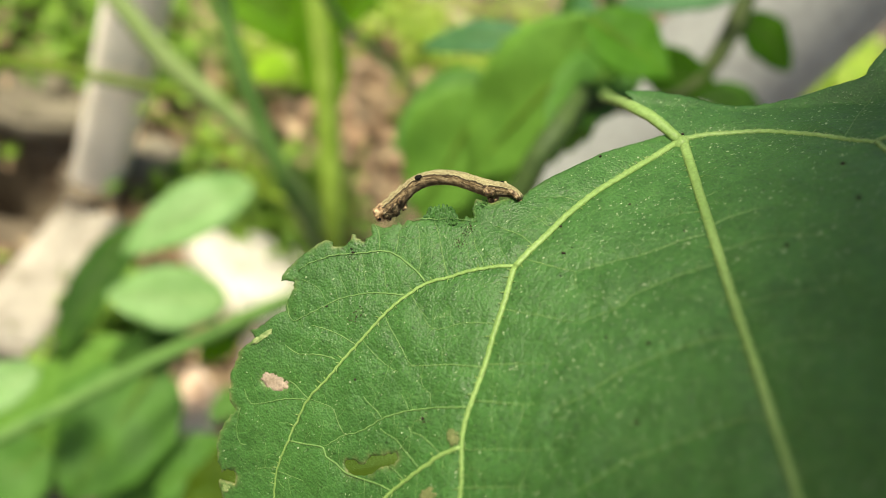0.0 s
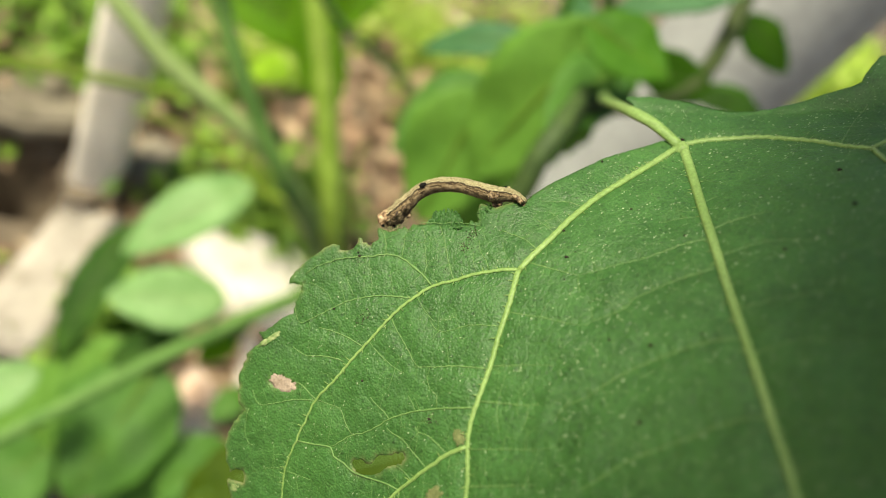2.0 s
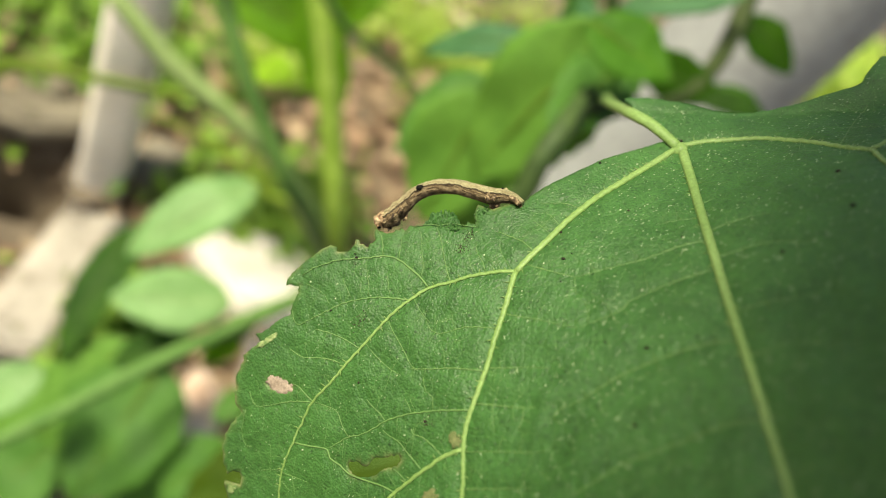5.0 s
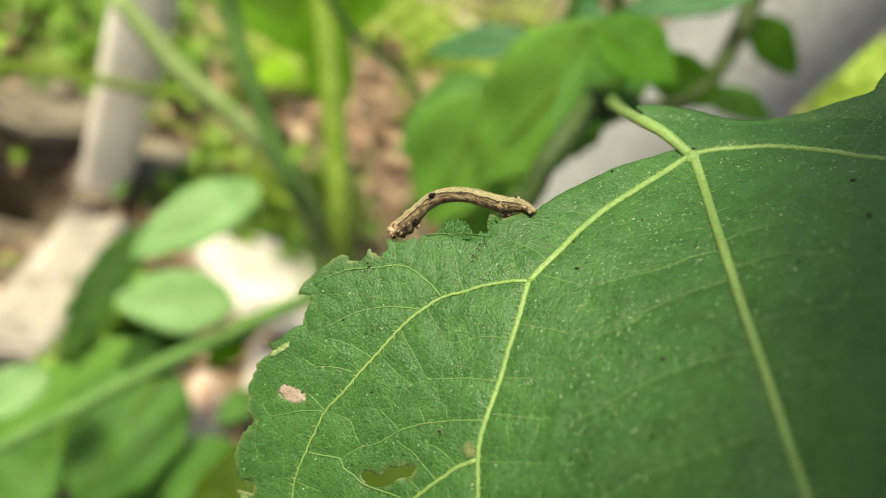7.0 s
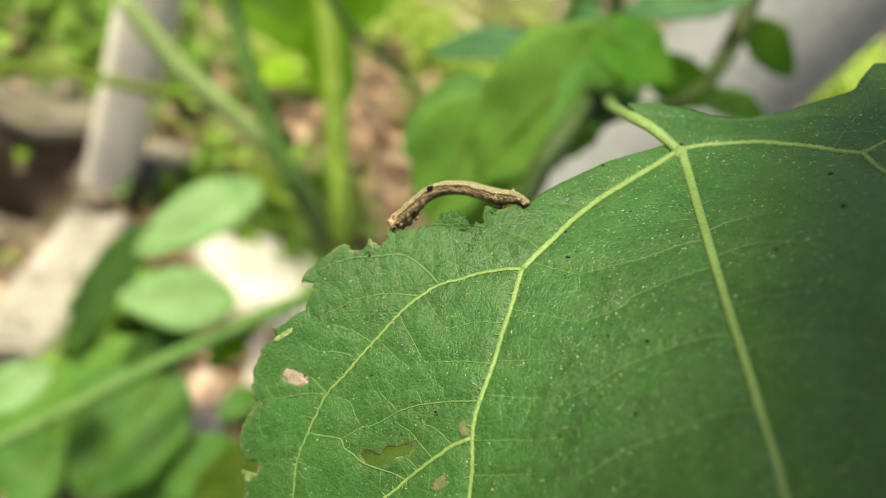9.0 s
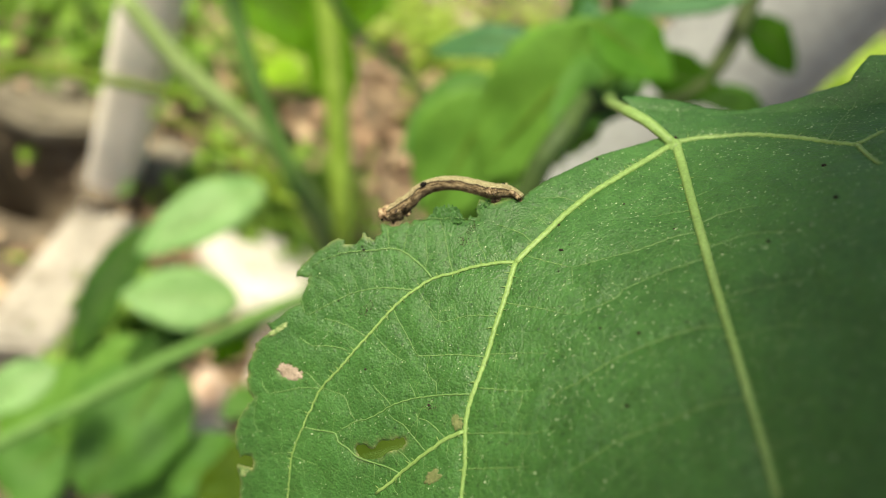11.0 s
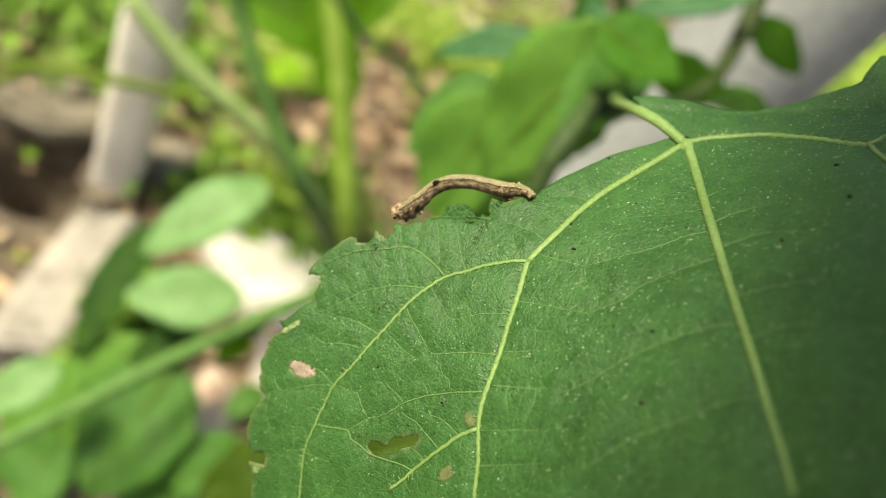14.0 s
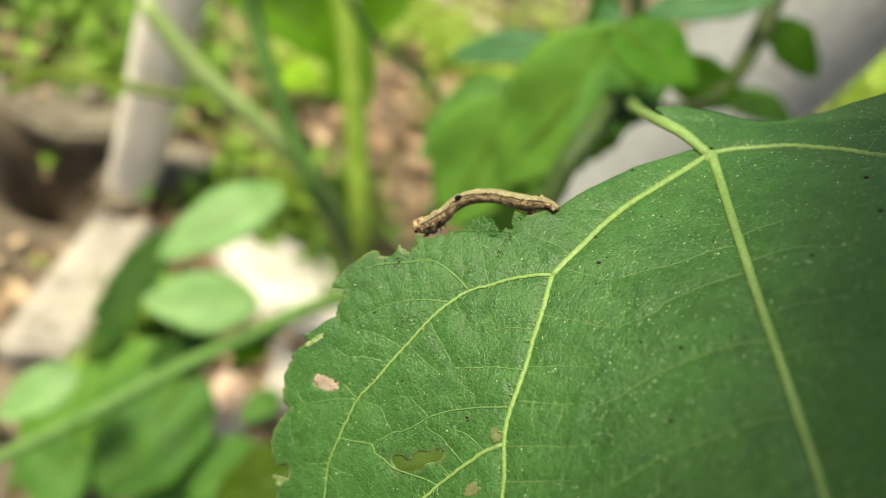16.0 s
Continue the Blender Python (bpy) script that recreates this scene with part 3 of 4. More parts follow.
    stalk(low_b, [(-0.052, 0.466, 0.17), (-0.082, 0.362, 0.204), (-0.116, 0.27, 0.191), (-0.147, 0.176, 0.175), (-0.171, 0.118, 0.156)], 0.0085, 0.0045, STEM_SOFT)
    blade(low_c, (-0.13, 0.293, 0.127), (-0.107, 0.182, 0.062), 0.111, LEAF_MID, 0.04)
    blade(low_c, (-0.169, 0.302, 0.106), (-0.179, 0.216, 0.04), 0.066, LEAF_BRIGHT, 0.04)
    blade(low_c, (-0.086, 0.272, 0.073), (-0.082, 0.2, 0.022), 0.081, LEAF_BRIGHT, 0.04)
    blade(low_c, (-0.158, 0.214, 0.038), (-0.175, 0.15, -0.005), 0.078, LEAF_MID, 0.04)
    blade(low_c, (-0.185, 0.272, 0.072), (-0.168, 0.171, -0.011), 0.116, LEAF_BRIGHT, 0.04)
    blade(low_c, (-0.175, 0.205, 0.178), (-0.194, 0.152, 0.148), 0.037, LEAF_MINT, 0.04)
    blade(low_d, (-0.246, 0.384, 0.139), (-0.201, 0.255, 0.084), 0.044, LEAF_DARK, 0.15)
    blade(low_d, (-0.128, 0.316, 0.152), (-0.161, 0.265, 0.125), 0.034, LEAF_DARK, 0.15)
    blade(low_e, (-0.093, 0.334, 0.173), (-0.101, 0.297, 0.161), 0.029, LEAF_YELLOW, 0.15)
    blade(low_e, (-0.053, 0.303, 0.167), (-0.06, 0.265, 0.156), 0.026, LEAF_MID, 0.15)
    blade(low_e, (-0.091, 0.348, 0.189), (-0.106, 0.324, 0.161), 0.025, LEAF_MID, 0.15)
    blade(low_e, (-0.028, 0.281, 0.113), (-0.061, 0.224, 0.079), 0.064, LEAF_MID, 0.15)
    # dark blades added behind the torn holes, in place of the shade beneath
    blade(low_f, (0.077, 0.309, 0.295), (0.051, 0.223, 0.229), 0.085, LEAF_DARK, 0.15)
    blade(low_f, (0.013, 0.293, 0.202), (0.003, 0.221, 0.166), 0.066, LEAF_DARK, 0.15)
    blade(low_f, (0.075, 0.262, 0.330), (0.020, 0.215, 0.275), 0.095, LEAF_OLIVE, 0.10)
    blade(low_f, (0.012, 0.225, 0.262), (-0.030, 0.178, 0.225), 0.055, LEAF_OLIVE, 0.10)
    stalk(grass, [(-0.486, 0.393, 0.148), (-0.38, 0.433, 0.194), (-0.311, 0.475, 0.211), (-0.256, 0.537, 0.221), (-0.237, 0.635, 0.21)], 0.0060, 0.0032, STEM_OLIVE, "grass_blade")
    stalk(grass, [(-0.126, 0.566, 0.073), (-0.223, 0.507, 0.156), (-0.281, 0.476, 0.182), (-0.317, 0.439, 0.201)], 0.0045, 0.0019, STEM_YELLOW, "grass_blade")
    stalk(grass, [(-0.136, 0.561, 0.066), (-0.193, 0.524, 0.145), (-0.239, 0.511, 0.192), (-0.295, 0.523, 0.235)], 0.0038, 0.0017, STEM_YELLOW, "grass_blade")
    stalk(grass, [(-0.1, 0.575, 0.082), (-0.149, 0.548, 0.172), (-0.188, 0.521, 0.233)], 0.0049, 0.0017, STEM_YELLOW, "grass_blade")
    stalk(grass, [(-0.111, 0.569, 0.075), (-0.156, 0.538, 0.131), (-0.212, 0.513, 0.133), (-0.27, 0.481, 0.127)], 0.0038, 0.0015, STEM_YELLOW, "grass_blade")
    stalk(grass, [(-0.099, 0.581, 0.089), (-0.131, 0.59, 0.16), (-0.145, 0.61, 0.213)], 0.0042, 0.0019, STEM_YELLOW, "grass_blade")
    stalk(grass, [(-0.49, 0.408, 0.105), (-0.447, 0.446, 0.148), (-0.38, 0.481, 0.158)], 0.0060, 0.0040, STEM_OLIVE, "grass_blade")


build_plants()


def build_fallen():
    stick = tagged(new("fallen_stick"), "pale dry stick lying on the earth among weeds", "stick")
    stalk(stick, [(-0.423, 1.365, 0.012), (-0.331, 1.386, 0.012), (-0.234, 1.410, 0.012)], 0.017, 0.012, STICK, "shaft")
    stalk(stick, [(-0.330, 1.382, 0.014), (-0.271, 1.330, 0.014)], 0.007, 0.004, STICK, "twig")
    dry = tagged(new("dry_leaf"), "broad tan dry leaf lying on the earth", "dry leaf")
    blade(dry, (-0.464, 0.729, 0.030), (-0.389, 0.765, 0.020), 0.062, TAN_LEAF, 0.05)
    seedling = tagged(new("seedling"), "small bright yellow-green seedling between the stems", "seedling")
    blade(seedling, (-0.310, 0.616, 0.191), (-0.256, 0.610, 0.215), 0.045, LEAF_LIME, 0.05)
    blade(seedling, (-0.335, 0.673, 0.195), (-0.314, 0.681, 0.235), 0.040, LEAF_LIME, 0.05)
    stalk(seedling, [(-0.349, 0.786, 0.000), (-0.286, 0.621, 0.167), (-0.284, 0.614, 0.203)], 0.003, 0.002, STEM_YELLOW)


build_fallen()

# ---- the chewed leaf; its own space is in millimetres, the footstalk's joint at the origin ----
MM = 0.001
LEAF_POSE = pose(0.01878, 0.11052, 0.65419, 23.715, -44.77, 5.952)


def leaf_height(u, v):
    """The smooth swell of the blade over its middle plane."""
    u, v = np.clip(u, -90.0, 34.0), np.clip(v, -74.0, 16.0)
    h = -2.2069 - 0.0798 * u - 0.3334 * v + 0.002904 * u * u - 0.008508 * u * v - 0.003437 * v * v
    return h - 3.7078 * np.exp(-(u * u + v * v) / 800.0)


MARGIN_BASE = [(-2.5, 7.8), (-4.6, 6.8), (-9.6, 3.3), (-14.0, 0.1), (-18.2, -4.0), (-22.3, -8.0), (-24.3, -10.1), (-25.0, -11.5), (-27.2, -12.5), (-29.9, -13.8), (-32.7, -13.1), (-33.0, -15.3), (-32.4, -16.9)]
MARGIN_EATEN = [(-36.1, -17.4), (-40.0, -17.8), (-43.4, -18.3), (-45.8, -19.5), (-47.7, -20.2), (-50.1, -19.6), (-50.0, -21.1), (-50.1, -22.2), (-50.8, -23.1), (-51.7, -22.6), (-52.4, -22.8), (-53.4, -22.0), (-53.7, -23.3), (-54.5, -24.2), (-55.8, -24.4), (-56.7, -23.6)]
MARGIN_TIP = [(-57.8, -23.5), (-59.3, -24.3), (-60.7, -25.4), (-61.9, -26.4), (-63.2, -27.5), (-64.7, -28.9), (-65.4, -30.1), (-65.6, -31.2), (-64.5, -31.0), (-63.0, -31.1)]
MARGIN_SIDE = [(-63.0, -32.1), (-63.6, -33.2), (-64.1, -34.7), (-65.0, -36.1), (-66.7, -37.2), (-67.9, -38.1), (-69.3, -39.1), (-71.2, -39.8), (-70.3, -40.4), (-69.7, -41.2), (-71.8, -42.0), (-72.9, -43.0), (-73.7, -44.5), (-74.7, -46.1), (-75.2, -47.3), (-75.1, -48.3), (-75.7, -49.3), (-75.5, -50.6), (-75.0, -51.5), (-74.1, -52.4), (-75.6, -53.6), (-77.2, -55.1), (-78.1, -56.5), (-78.9, -57.9), (-78.6, -59.2), (-79.0, -60.6), (-78.2, -61.4), (-78.5, -63.1), (-79.0, -64.3), (-78.4, -66.4), (-79.2, -68.9)]
MARGIN_LOBE = [(-11.8, 18.6), (-7.2, 19.8), (-2.1, 19.5), (4.0, 17.7), (7.9, 17.1), (11.7, 17.1), (17.4, 18.3), (21.0, 19.4), (25.6, 21.1), (29.3, 22.5), (30.0, 24.3), (31.2, 26.3), (32.7, 28.7)]
MARGIN_FAR = [(-79, -74), (-72, -84), (-58, -91), (-38, -96), (-10, -98), (18, -97), (36, -88), (48, -72), (56, -50), (58, -25), (55, 0), (48, 20), (40, 28)]

VEINS = []


def vein(points, w0, w1):
    """A vein through the points, with its width at the start and at the end."""
    VEINS.append((points, w0, w1))


vein([(-0.6, 6.3), (1.6, -2.7), (3.4, -10.7), (5.1, -18.0), (6.3, -23.2), (7.4, -27.9), (8.7, -33.2), (9.8, -37.5), (10.6, -40.5), (11.7, -44.8), (12.6, -48.4), (13.2, -50.9), (14.2, -54.5), (14.8, -57.0), (15.2, -58.9), (15.8, -61.6)], 1.75, 0.95)
vein([(-1.0, 5.8), (-5.6, -0.1), (-9.4, -4.7), (-13.1, -9.1), (-16.1, -13.4), (-17.8, -16.1), (-19.6, -19.2), (-21.5, -22.0), (-22.9, -24.1), (-23.9, -25.6)], 1.3, 1.1)
vein([(-23.9, -25.6), (-24.2, -27.7), (-24.5, -31.4), (-25.0, -34.5), (-25.6, -37.8), (-26.1, -41.4), (-26.8, -44.3), (-27.5, -46.8), (-28.3, -49.8), (-28.7, -52.5), (-28.6, -54.5), (-28.1, -58.9), (-28.2, -61.6), (-28.3, -66.5)], 1.0, 0.62)
vein([(-23.9, -25.6), (-26.6, -25.8), (-29.0, -26.3), (-31.8, -27.0), (-34.8, -28.2), (-38.5, -29.4), (-41.3, -31.4), (-43.2, -32.9), (-45.5, -35.2), (-48.3, -38.4), (-50.3, -40.6), (-52.3, -42.7), (-54.0, -44.6), (-55.4, -46.1), (-57.0, -47.5), (-58.7, -49.1), (-60.0, -51.0), (-60.9, -52.8), (-62.1, -54.4), (-62.7, -55.8), (-63.9, -57.6), (-64.9, -59.5), (-65.6, -61.2), (-66.3, -65.2), (-67.1, -69.2)], 0.7, 0.32)
vein([(-0.6, 6.3), (3.4, 7.8), (8.2, 8.2), (12.8, 8.1), (17.2, 6.6), (21.4, 4.4), (25.1, 1.5), (28.3, -0.4)], 1.1, 0.9)
vein([(28.2, -0.5), (30.2, 1.4), (32.3, 3.2)], 0.8, 0.7)
vein([(28.2, -0.5), (29.2, -5.0), (30.3, -8.4)], 0.85, 0.7)
vein([(-28.7, -54.2), (-30.8, -55.0), (-32.3, -55.6), (-34.2, -56.9), (-36.2, -58.1), (-38.8, -59.9), (-40.9, -61.3), (-42.5, -62.6), (-45.9, -64.7)], 0.7, 0.55)
vein([(-38.5, -29.5), (-40.1, -27.9), (-42.1, -26.5), (-44.8, -24.9), (-47.6, -24.4), (-50.2, -25.0), (-52.3, -25.3), (-55.9, -25.9), (-58.0, -26.7), (-60.6, -27.8), (-62.6, -29.3)], 0.42, 0.2)
vein([(-41.7, -31.7), (-44.9, -31.6), (-48.1, -31.7), (-51.3, -32.3), (-53.4, -32.9), (-55.1, -33.6), (-57.5, -34.9), (-60.2, -36.3), (-62.6, -37.4), (-63.6, -36.4), (-64.0, -35.0)], 0.34, 0.16)
vein([(-49.9, -40.3), (-52.0, -39.4), (-54.3, -38.6), (-56.6, -38.1), (-59.1, -37.8)], 0.26, 0.14)
vein([(-53.6, -42.8), (-55.7, -42.4), (-58.2, -42.3), (-61.0, -42.5), (-62.6, -42.0), (-64.0, -41.3)], 0.26, 0.14)
vein([(-58.8, -49.2), (-60.4, -48.1), (-61.7, -47.2), (-62.9, -46.8)], 0.26, 0.14)
vein([(-59.2, -49.3), (-63.4, -49.6), (-67.0, -50.4), (-70.7, -51.0), (-71.9, -49.7), (-72.2, -48.9)], 0.24, 0.13)
vein([(-62.6, -55.8), (-59.5, -56.0), (-55.3, -56.2), (-54.6, -57.5), (-52.4, -58.3), (-50.5, -59.4), (-47.3, -60.0), (-43.8, -60.5), (-41.4, -61.1), (-40.6, -61.4)], 0.34, 0.28)
vein([(-28.3, -48.6), (-32.0, -48.8), (-34.8, -49.0), (-37.2, -49.4), (-38.8, -49.6), (-41.4, -50.3), (-43.7, -51.1), (-46.2, -52.5), (-48.9, -53.6), (-50.9, -54.0), (-53.5, -55.3), (-54.9, -56.0)], 0.36, 0.2)
vein([(-50.9, -54.0), (-52.3, -52.4), (-53.0, -51.1), (-53.9, -50.1), (-56.8, -49.5), (-58.6, -49.1)], 0.18, 0.12)
vein([(-43.7, -51.1), (-44.7, -50.1), (-46.5, -49.0), (-47.7, -48.0)], 0.2, 0.13)
vein([(-38.8, -49.6), (-39.4, -48.5), (-40.4, -47.3)], 0.16, 0.1)
vein([(-34.8, -49.0), (-35.1, -47.0), (-36.5, -46.1), (-37.3, -44.1)], 0.16, 0.1)
vein([(-26.7, -42.6), (-28.9, -42.5), (-32.6, -42.4), (-36.0, -42.7), (-39.8, -42.8)], 0.27, 0.14)
vein([(-26.4, -42.1), (-23.1, -42.1), (-19.4, -41.9), (-15.8, -42.0)], 0.22, 0.1)
vein([(-25.5, -35.7), (-27.9, -35.7), (-30.9, -35.8), (-33.3, -36.5), (-35.2, -37.0), (-36.8, -36.6), (-38.1, -35.1)], 0.24, 0.14)
vein([(-45.1, -35.4), (-44.2, -36.8), (-42.6, -38.7), (-41.0, -40.7), (-39.7, -42.4), (-38.5, -43.0)], 0.23, 0.12)
vein([(-49.1, -39.2), (-47.5, -40.6), (-45.7, -41.9), (-43.3, -43.3), (-41.6, -43.9)], 0.18, 0.1)
vein([(-41.0, -31.4), (-39.6, -33.2), (-38.2, -34.6), (-37.0, -35.5)], 0.18, 0.1)
vein([(-34.8, -28.3), (-35.8, -26.1), (-36.6, -24.1), (-37.5, -21.5), (-38.4, -19.4), (-39.1, -18.3)], 0.23, 0.13)
vein([(-29.0, -26.2), (-29.8, -24.2), (-31.1, -22.6), (-31.6, -20.5)], 0.2, 0.12)
vein([(-40.3, -27.9), (-40.1, -25.9), (-40.9, -22.8), (-41.4, -20.2), (-42.1, -18.9)], 0.17, 0.1)
vein([(-24.6, -25.6), (-25.4, -24.5), (-26.9, -22.4), (-27.5, -20.7)], 0.15, 0.1)
vein([(-21.4, -21.8), (-23.7, -19.9), (-26.3, -18.9), (-28.4, -18.2)], 0.28, 0.15)
vein([(-18.8, -18.3), (-20.9, -16.7), (-22.6, -15.4)], 0.15, 0.1)
vein([(-17.7, -16.5), (-19.3, -14.7), (-20.8, -13.4)], 0.15, 0.1)
vein([(-14.8, -12.1), (-16.5, -11.5), (-18.5, -11.0), (-19.6, -11.2), (-22.3, -11.5)], 0.2, 0.1)
vein([(-22.5, -24.2), (-20.6, -24.8), (-17.6, -25.6), (-14.0, -26.5)], 0.24, 0.16)
vein([(-14.0, -26.5), (-13.7, -28.4), (-13.3, -29.8)], 0.15, 0.1)
vein([(5.3, -19.6), (1.5, -20.6), (-0.9, -21.8), (-4.2, -23.3), (-7.5, -24.3), (-10.9, -25.5), (-14.0, -26.5)], 0.26, 0.12)
vein([(6.8, -25.7), (3.4, -27.1), (1.1, -27.9), (-1.2, -29.1), (-3.5, -30.3), (-5.1, -31.2), (-5.9, -32.5), (-8.1, -33.8), (-10.6, -34.8), (-12.0, -35.7)], 0.26, 0.12)
vein([(9.9, -38.8), (7.5, -38.8), (4.7, -39.2), (1.9, -40.2), (-0.3, -41.0), (-2.5, -42.0), (-4.8, -43.0), (-7.0, -44.4), (-8.5, -45.4), (-10.1, -46.6), (-12.1, -47.5), (-13.7, -48.2), (-14.4, -49.7)], 0.3, 0.16)
vein([(12.6, -49.7), (10.2, -49.9), (7.8, -50.6), (5.8, -51.3), (3.9, -52.2), (1.9, -52.9), (-0.9, -54.1), (-3.0, -54.9), (-4.8, -55.9), (-6.6, -57.1), (-8.5, -58.3), (-10.4, -59.4)], 0.3, 0.16)
vein([(4.1, -14.2), (0.2, -14.7), (-2.3, -15.5)], 0.18, 0.1)
vein([(5.2, -17.8), (7.8, -16.2), (10.1, -15.4), (12.1, -14.8), (13.6, -14.7)], 0.26, 0.1)
vein([(3.7, -10.5), (4.8, -10.0), (6.1, -9.2)], 0.2, 0.1)
vein([(6.4, -23.8), (8.7, -22.9), (10.9, -22.1), (13.1, -21.6), (15.9, -21.9), (18.6, -22.7)], 0.26, 0.12)
vein([(9.0, -34.2), (11.6, -33.4), (13.6, -32.9), (15.2, -32.7), (17.4, -32.6), (20.1, -32.5)], 0.24, 0.12)
vein([(10.8, -41.2), (13.1, -40.5), (14.9, -40.0), (17.0, -39.8), (19.8, -40.1), (22.5, -40.4)], 0.24, 0.12)
vein([(14.6, -56.2), (16.8, -55.4), (19.4, -54.7)], 0.22, 0.1)
vein([(-27.4, -47.6), (-24.3, -47.7), (-20.9, -47.9), (-19.1, -47.9), (-17.3, -47.8)], 0.24, 0.12)
vein([(-19.1, -47.9), (-19.1, -49.8), (-19.6, -51.4)], 0.14, 0.1)
vein([(-28.6, -54.6), (-24.4, -54.4), (-20.6, -54.2), (-17.0, -54.2), (-14.0, -53.6)], 0.17, 0.1)
vein([(-28.0, -59.7), (-24.7, -59.5), (-21.0, -59.2), (-16.5, -58.8)], 0.23, 0.12)
vein([(-24.7, -33.2), (-21.5, -33.8), (-18.2, -34.3), (-14.9, -35.1), (-12.2, -35.5)], 0.2, 0.12)
vein([(-10.8, -34.5), (-11.2, -32.0), (-11.9, -31.0)], 0.14, 0.1)
vein([(-32.2, -55.5), (-34.0, -54.2), (-36.2, -53.0), (-37.9, -52.7), (-38.5, -51.9)], 0.2, 0.14)
vein([(-35.7, -57.8), (-37.4, -56.5), (-38.9, -55.4), (-40.8, -53.9), (-42.7, -53.2), (-43.9, -52.5)], 0.22, 0.14)
vein([(-38.5, -59.7), (-40.0, -58.6), (-41.7, -57.8)], 0.22, 0.14)
vein([(-43.1, -18.5), (-41.0, -17.9), (-38.6, -17.9), (-36.5, -17.4), (-34.0, -17.5), (-31.9, -17.7)], 0.16, 0.1)
vein([(-47.8, -24.4), (-48.3, -21.9), (-49.2, -20.3), (-49.9, -19.8)], 0.22, 0.14)
vein([(-44.8, -24.9), (-44.8, -22.6), (-44.9, -20.5)], 0.2, 0.12)
vein([(-73.1, -51.8), (-73.8, -53.8), (-74.1, -55.6), (-73.4, -57.3), (-72.1, -57.3)], 0.17, 0.12)
vein([(-70.4, -60.9), (-67.7, -60.4), (-65.5, -60.4)], 0.16, 0.1)
vein([(-65.2, -60.6), (-62.0, -61.1), (-59.4, -61.5)], 0.16, 0.1)
vein([(-52.7, -32.2), (-53.7, -30.6), (-54.8, -29.0)], 0.13, 0.1)
vein([(-49.4, -31.6), (-49.7, -29.5), (-50.3, -27.6), (-50.8, -25.7)], 0.13, 0.1)
vein([(-45.3, -31.5), (-46.0, -29.3), (-46.6, -27.3)], 0.13, 0.1)
vein([(24.2, 2.6), (25.6, 6.5), (26.3, 8.6), (28.1, 13.3), (29.9, 17.2)], 0.24, 0.14)
vein([(-61.6, -30.6), (-59.6, -31.2), (-57.8, -32.1), (-56.5, -33.9)], 0.15, 0.1)
# eaten through: a long torn hole, a small window and a bite at the margin
HOLES = [
    [(-51.2, -58.0), (-50.3, -57.5), (-48.5, -57.4), (-47.9, -58.0), (-46.7, -57.9), (-46.0, -57.0), (-44.9, -56.5), (-42.9, -56.4), (-41.8, -55.9), (-40.5, -55.9), (-40.0, -56.7), (-41.1, -57.5), (-42.2, -57.7), (-43.3, -58.0), (-44.4, -58.7), (-46.0, -59.5), (-48.4, -59.7), (-50.2, -59.4)],
    [(-68.7, -47.3), (-67.7, -46.1), (-66.1, -46.1), (-65.1, -46.7), (-63.3, -47.1), (-63.5, -47.9), (-65.1, -48.3), (-66.6, -48.0), (-67.5, -47.8)],
    [(-78.3, -62.3), (-76.9, -61.6), (-75.1, -61.7), (-74.7, -62.7), (-75.1, -63.6), (-76.7, -63.6), (-78.0, -63.5), (-78.8, -63.2)],
]


def ragged(points, jitter, step, seed):
    """The margin between the given corners, with small uneven teeth."""
    rng = np.random.default_rng(seed)
    out = []
    for a, b in zip(points, points[1:]):
        a, b = np.array(a), np.array(b)
        d = b - a
        k = max(1, int(np.linalg.norm(d) / step))
        nrm = np.array((-d[1], d[0])) / (np.linalg.norm(d) + 1e-9)
        for i in range(k):
            out.append(a + d * i / k + nrm * rng.normal() * jitter * (i > 0))
    return out


def leaf_outline():
    out = ragged(MARGIN_BASE, 0.05, 1.6, 1) + ragged([MARGIN_BASE[-1], *MARGIN_EATEN], 0.25, 0.45, 2)
    out += ragged([MARGIN_EATEN[-1], *MARGIN_TIP], 0.06, 0.5, 6)
    out += ragged([MARGIN_TIP[-1], *MARGIN_SIDE], 0.13, 0.45, 3)
    out += ragged([MARGIN_SIDE[-1], *MARGIN_FAR], 0.35, 1.5, 4)
    out += ragged([MARGIN_FAR[-1], *MARGIN_LOBE[::-1], MARGIN_BASE[0]], 0.10, 1.0, 5)
    return np.array(out)


def inside_by(pts, poly):
    """How far each point lies inside the outline (negative: outside)."""
    a, b = poly, np.roll(poly, -1, axis=0)
    best, odd = np.full(len(pts), 1e9), np.zeros(len(pts), bool)
    for p, q in zip(a, b):
        d = q - p
        t = np.clip(((pts - p) @ d) / (d @ d + 1e-12), 0, 1)
        best = np.minimum(best, ((pts - p - t[:, None] * d) ** 2).sum(1))
        if p[1] != q[1]:
            hit = ((p[1] > pts[:, 1]) != (q[1] > pts[:, 1])) & (pts[:, 0] < (q[0] - p[0]) * (pts[:, 1] - p[1]) / (q[1] - p[1]) + p[0])
            odd ^= hit
    return np.where(odd, 1, -1) * np.sqrt(best)


def vein_paths():
    return [(spline(p, 0.8), w0, w1) for p, w0, w1 in VEINS]


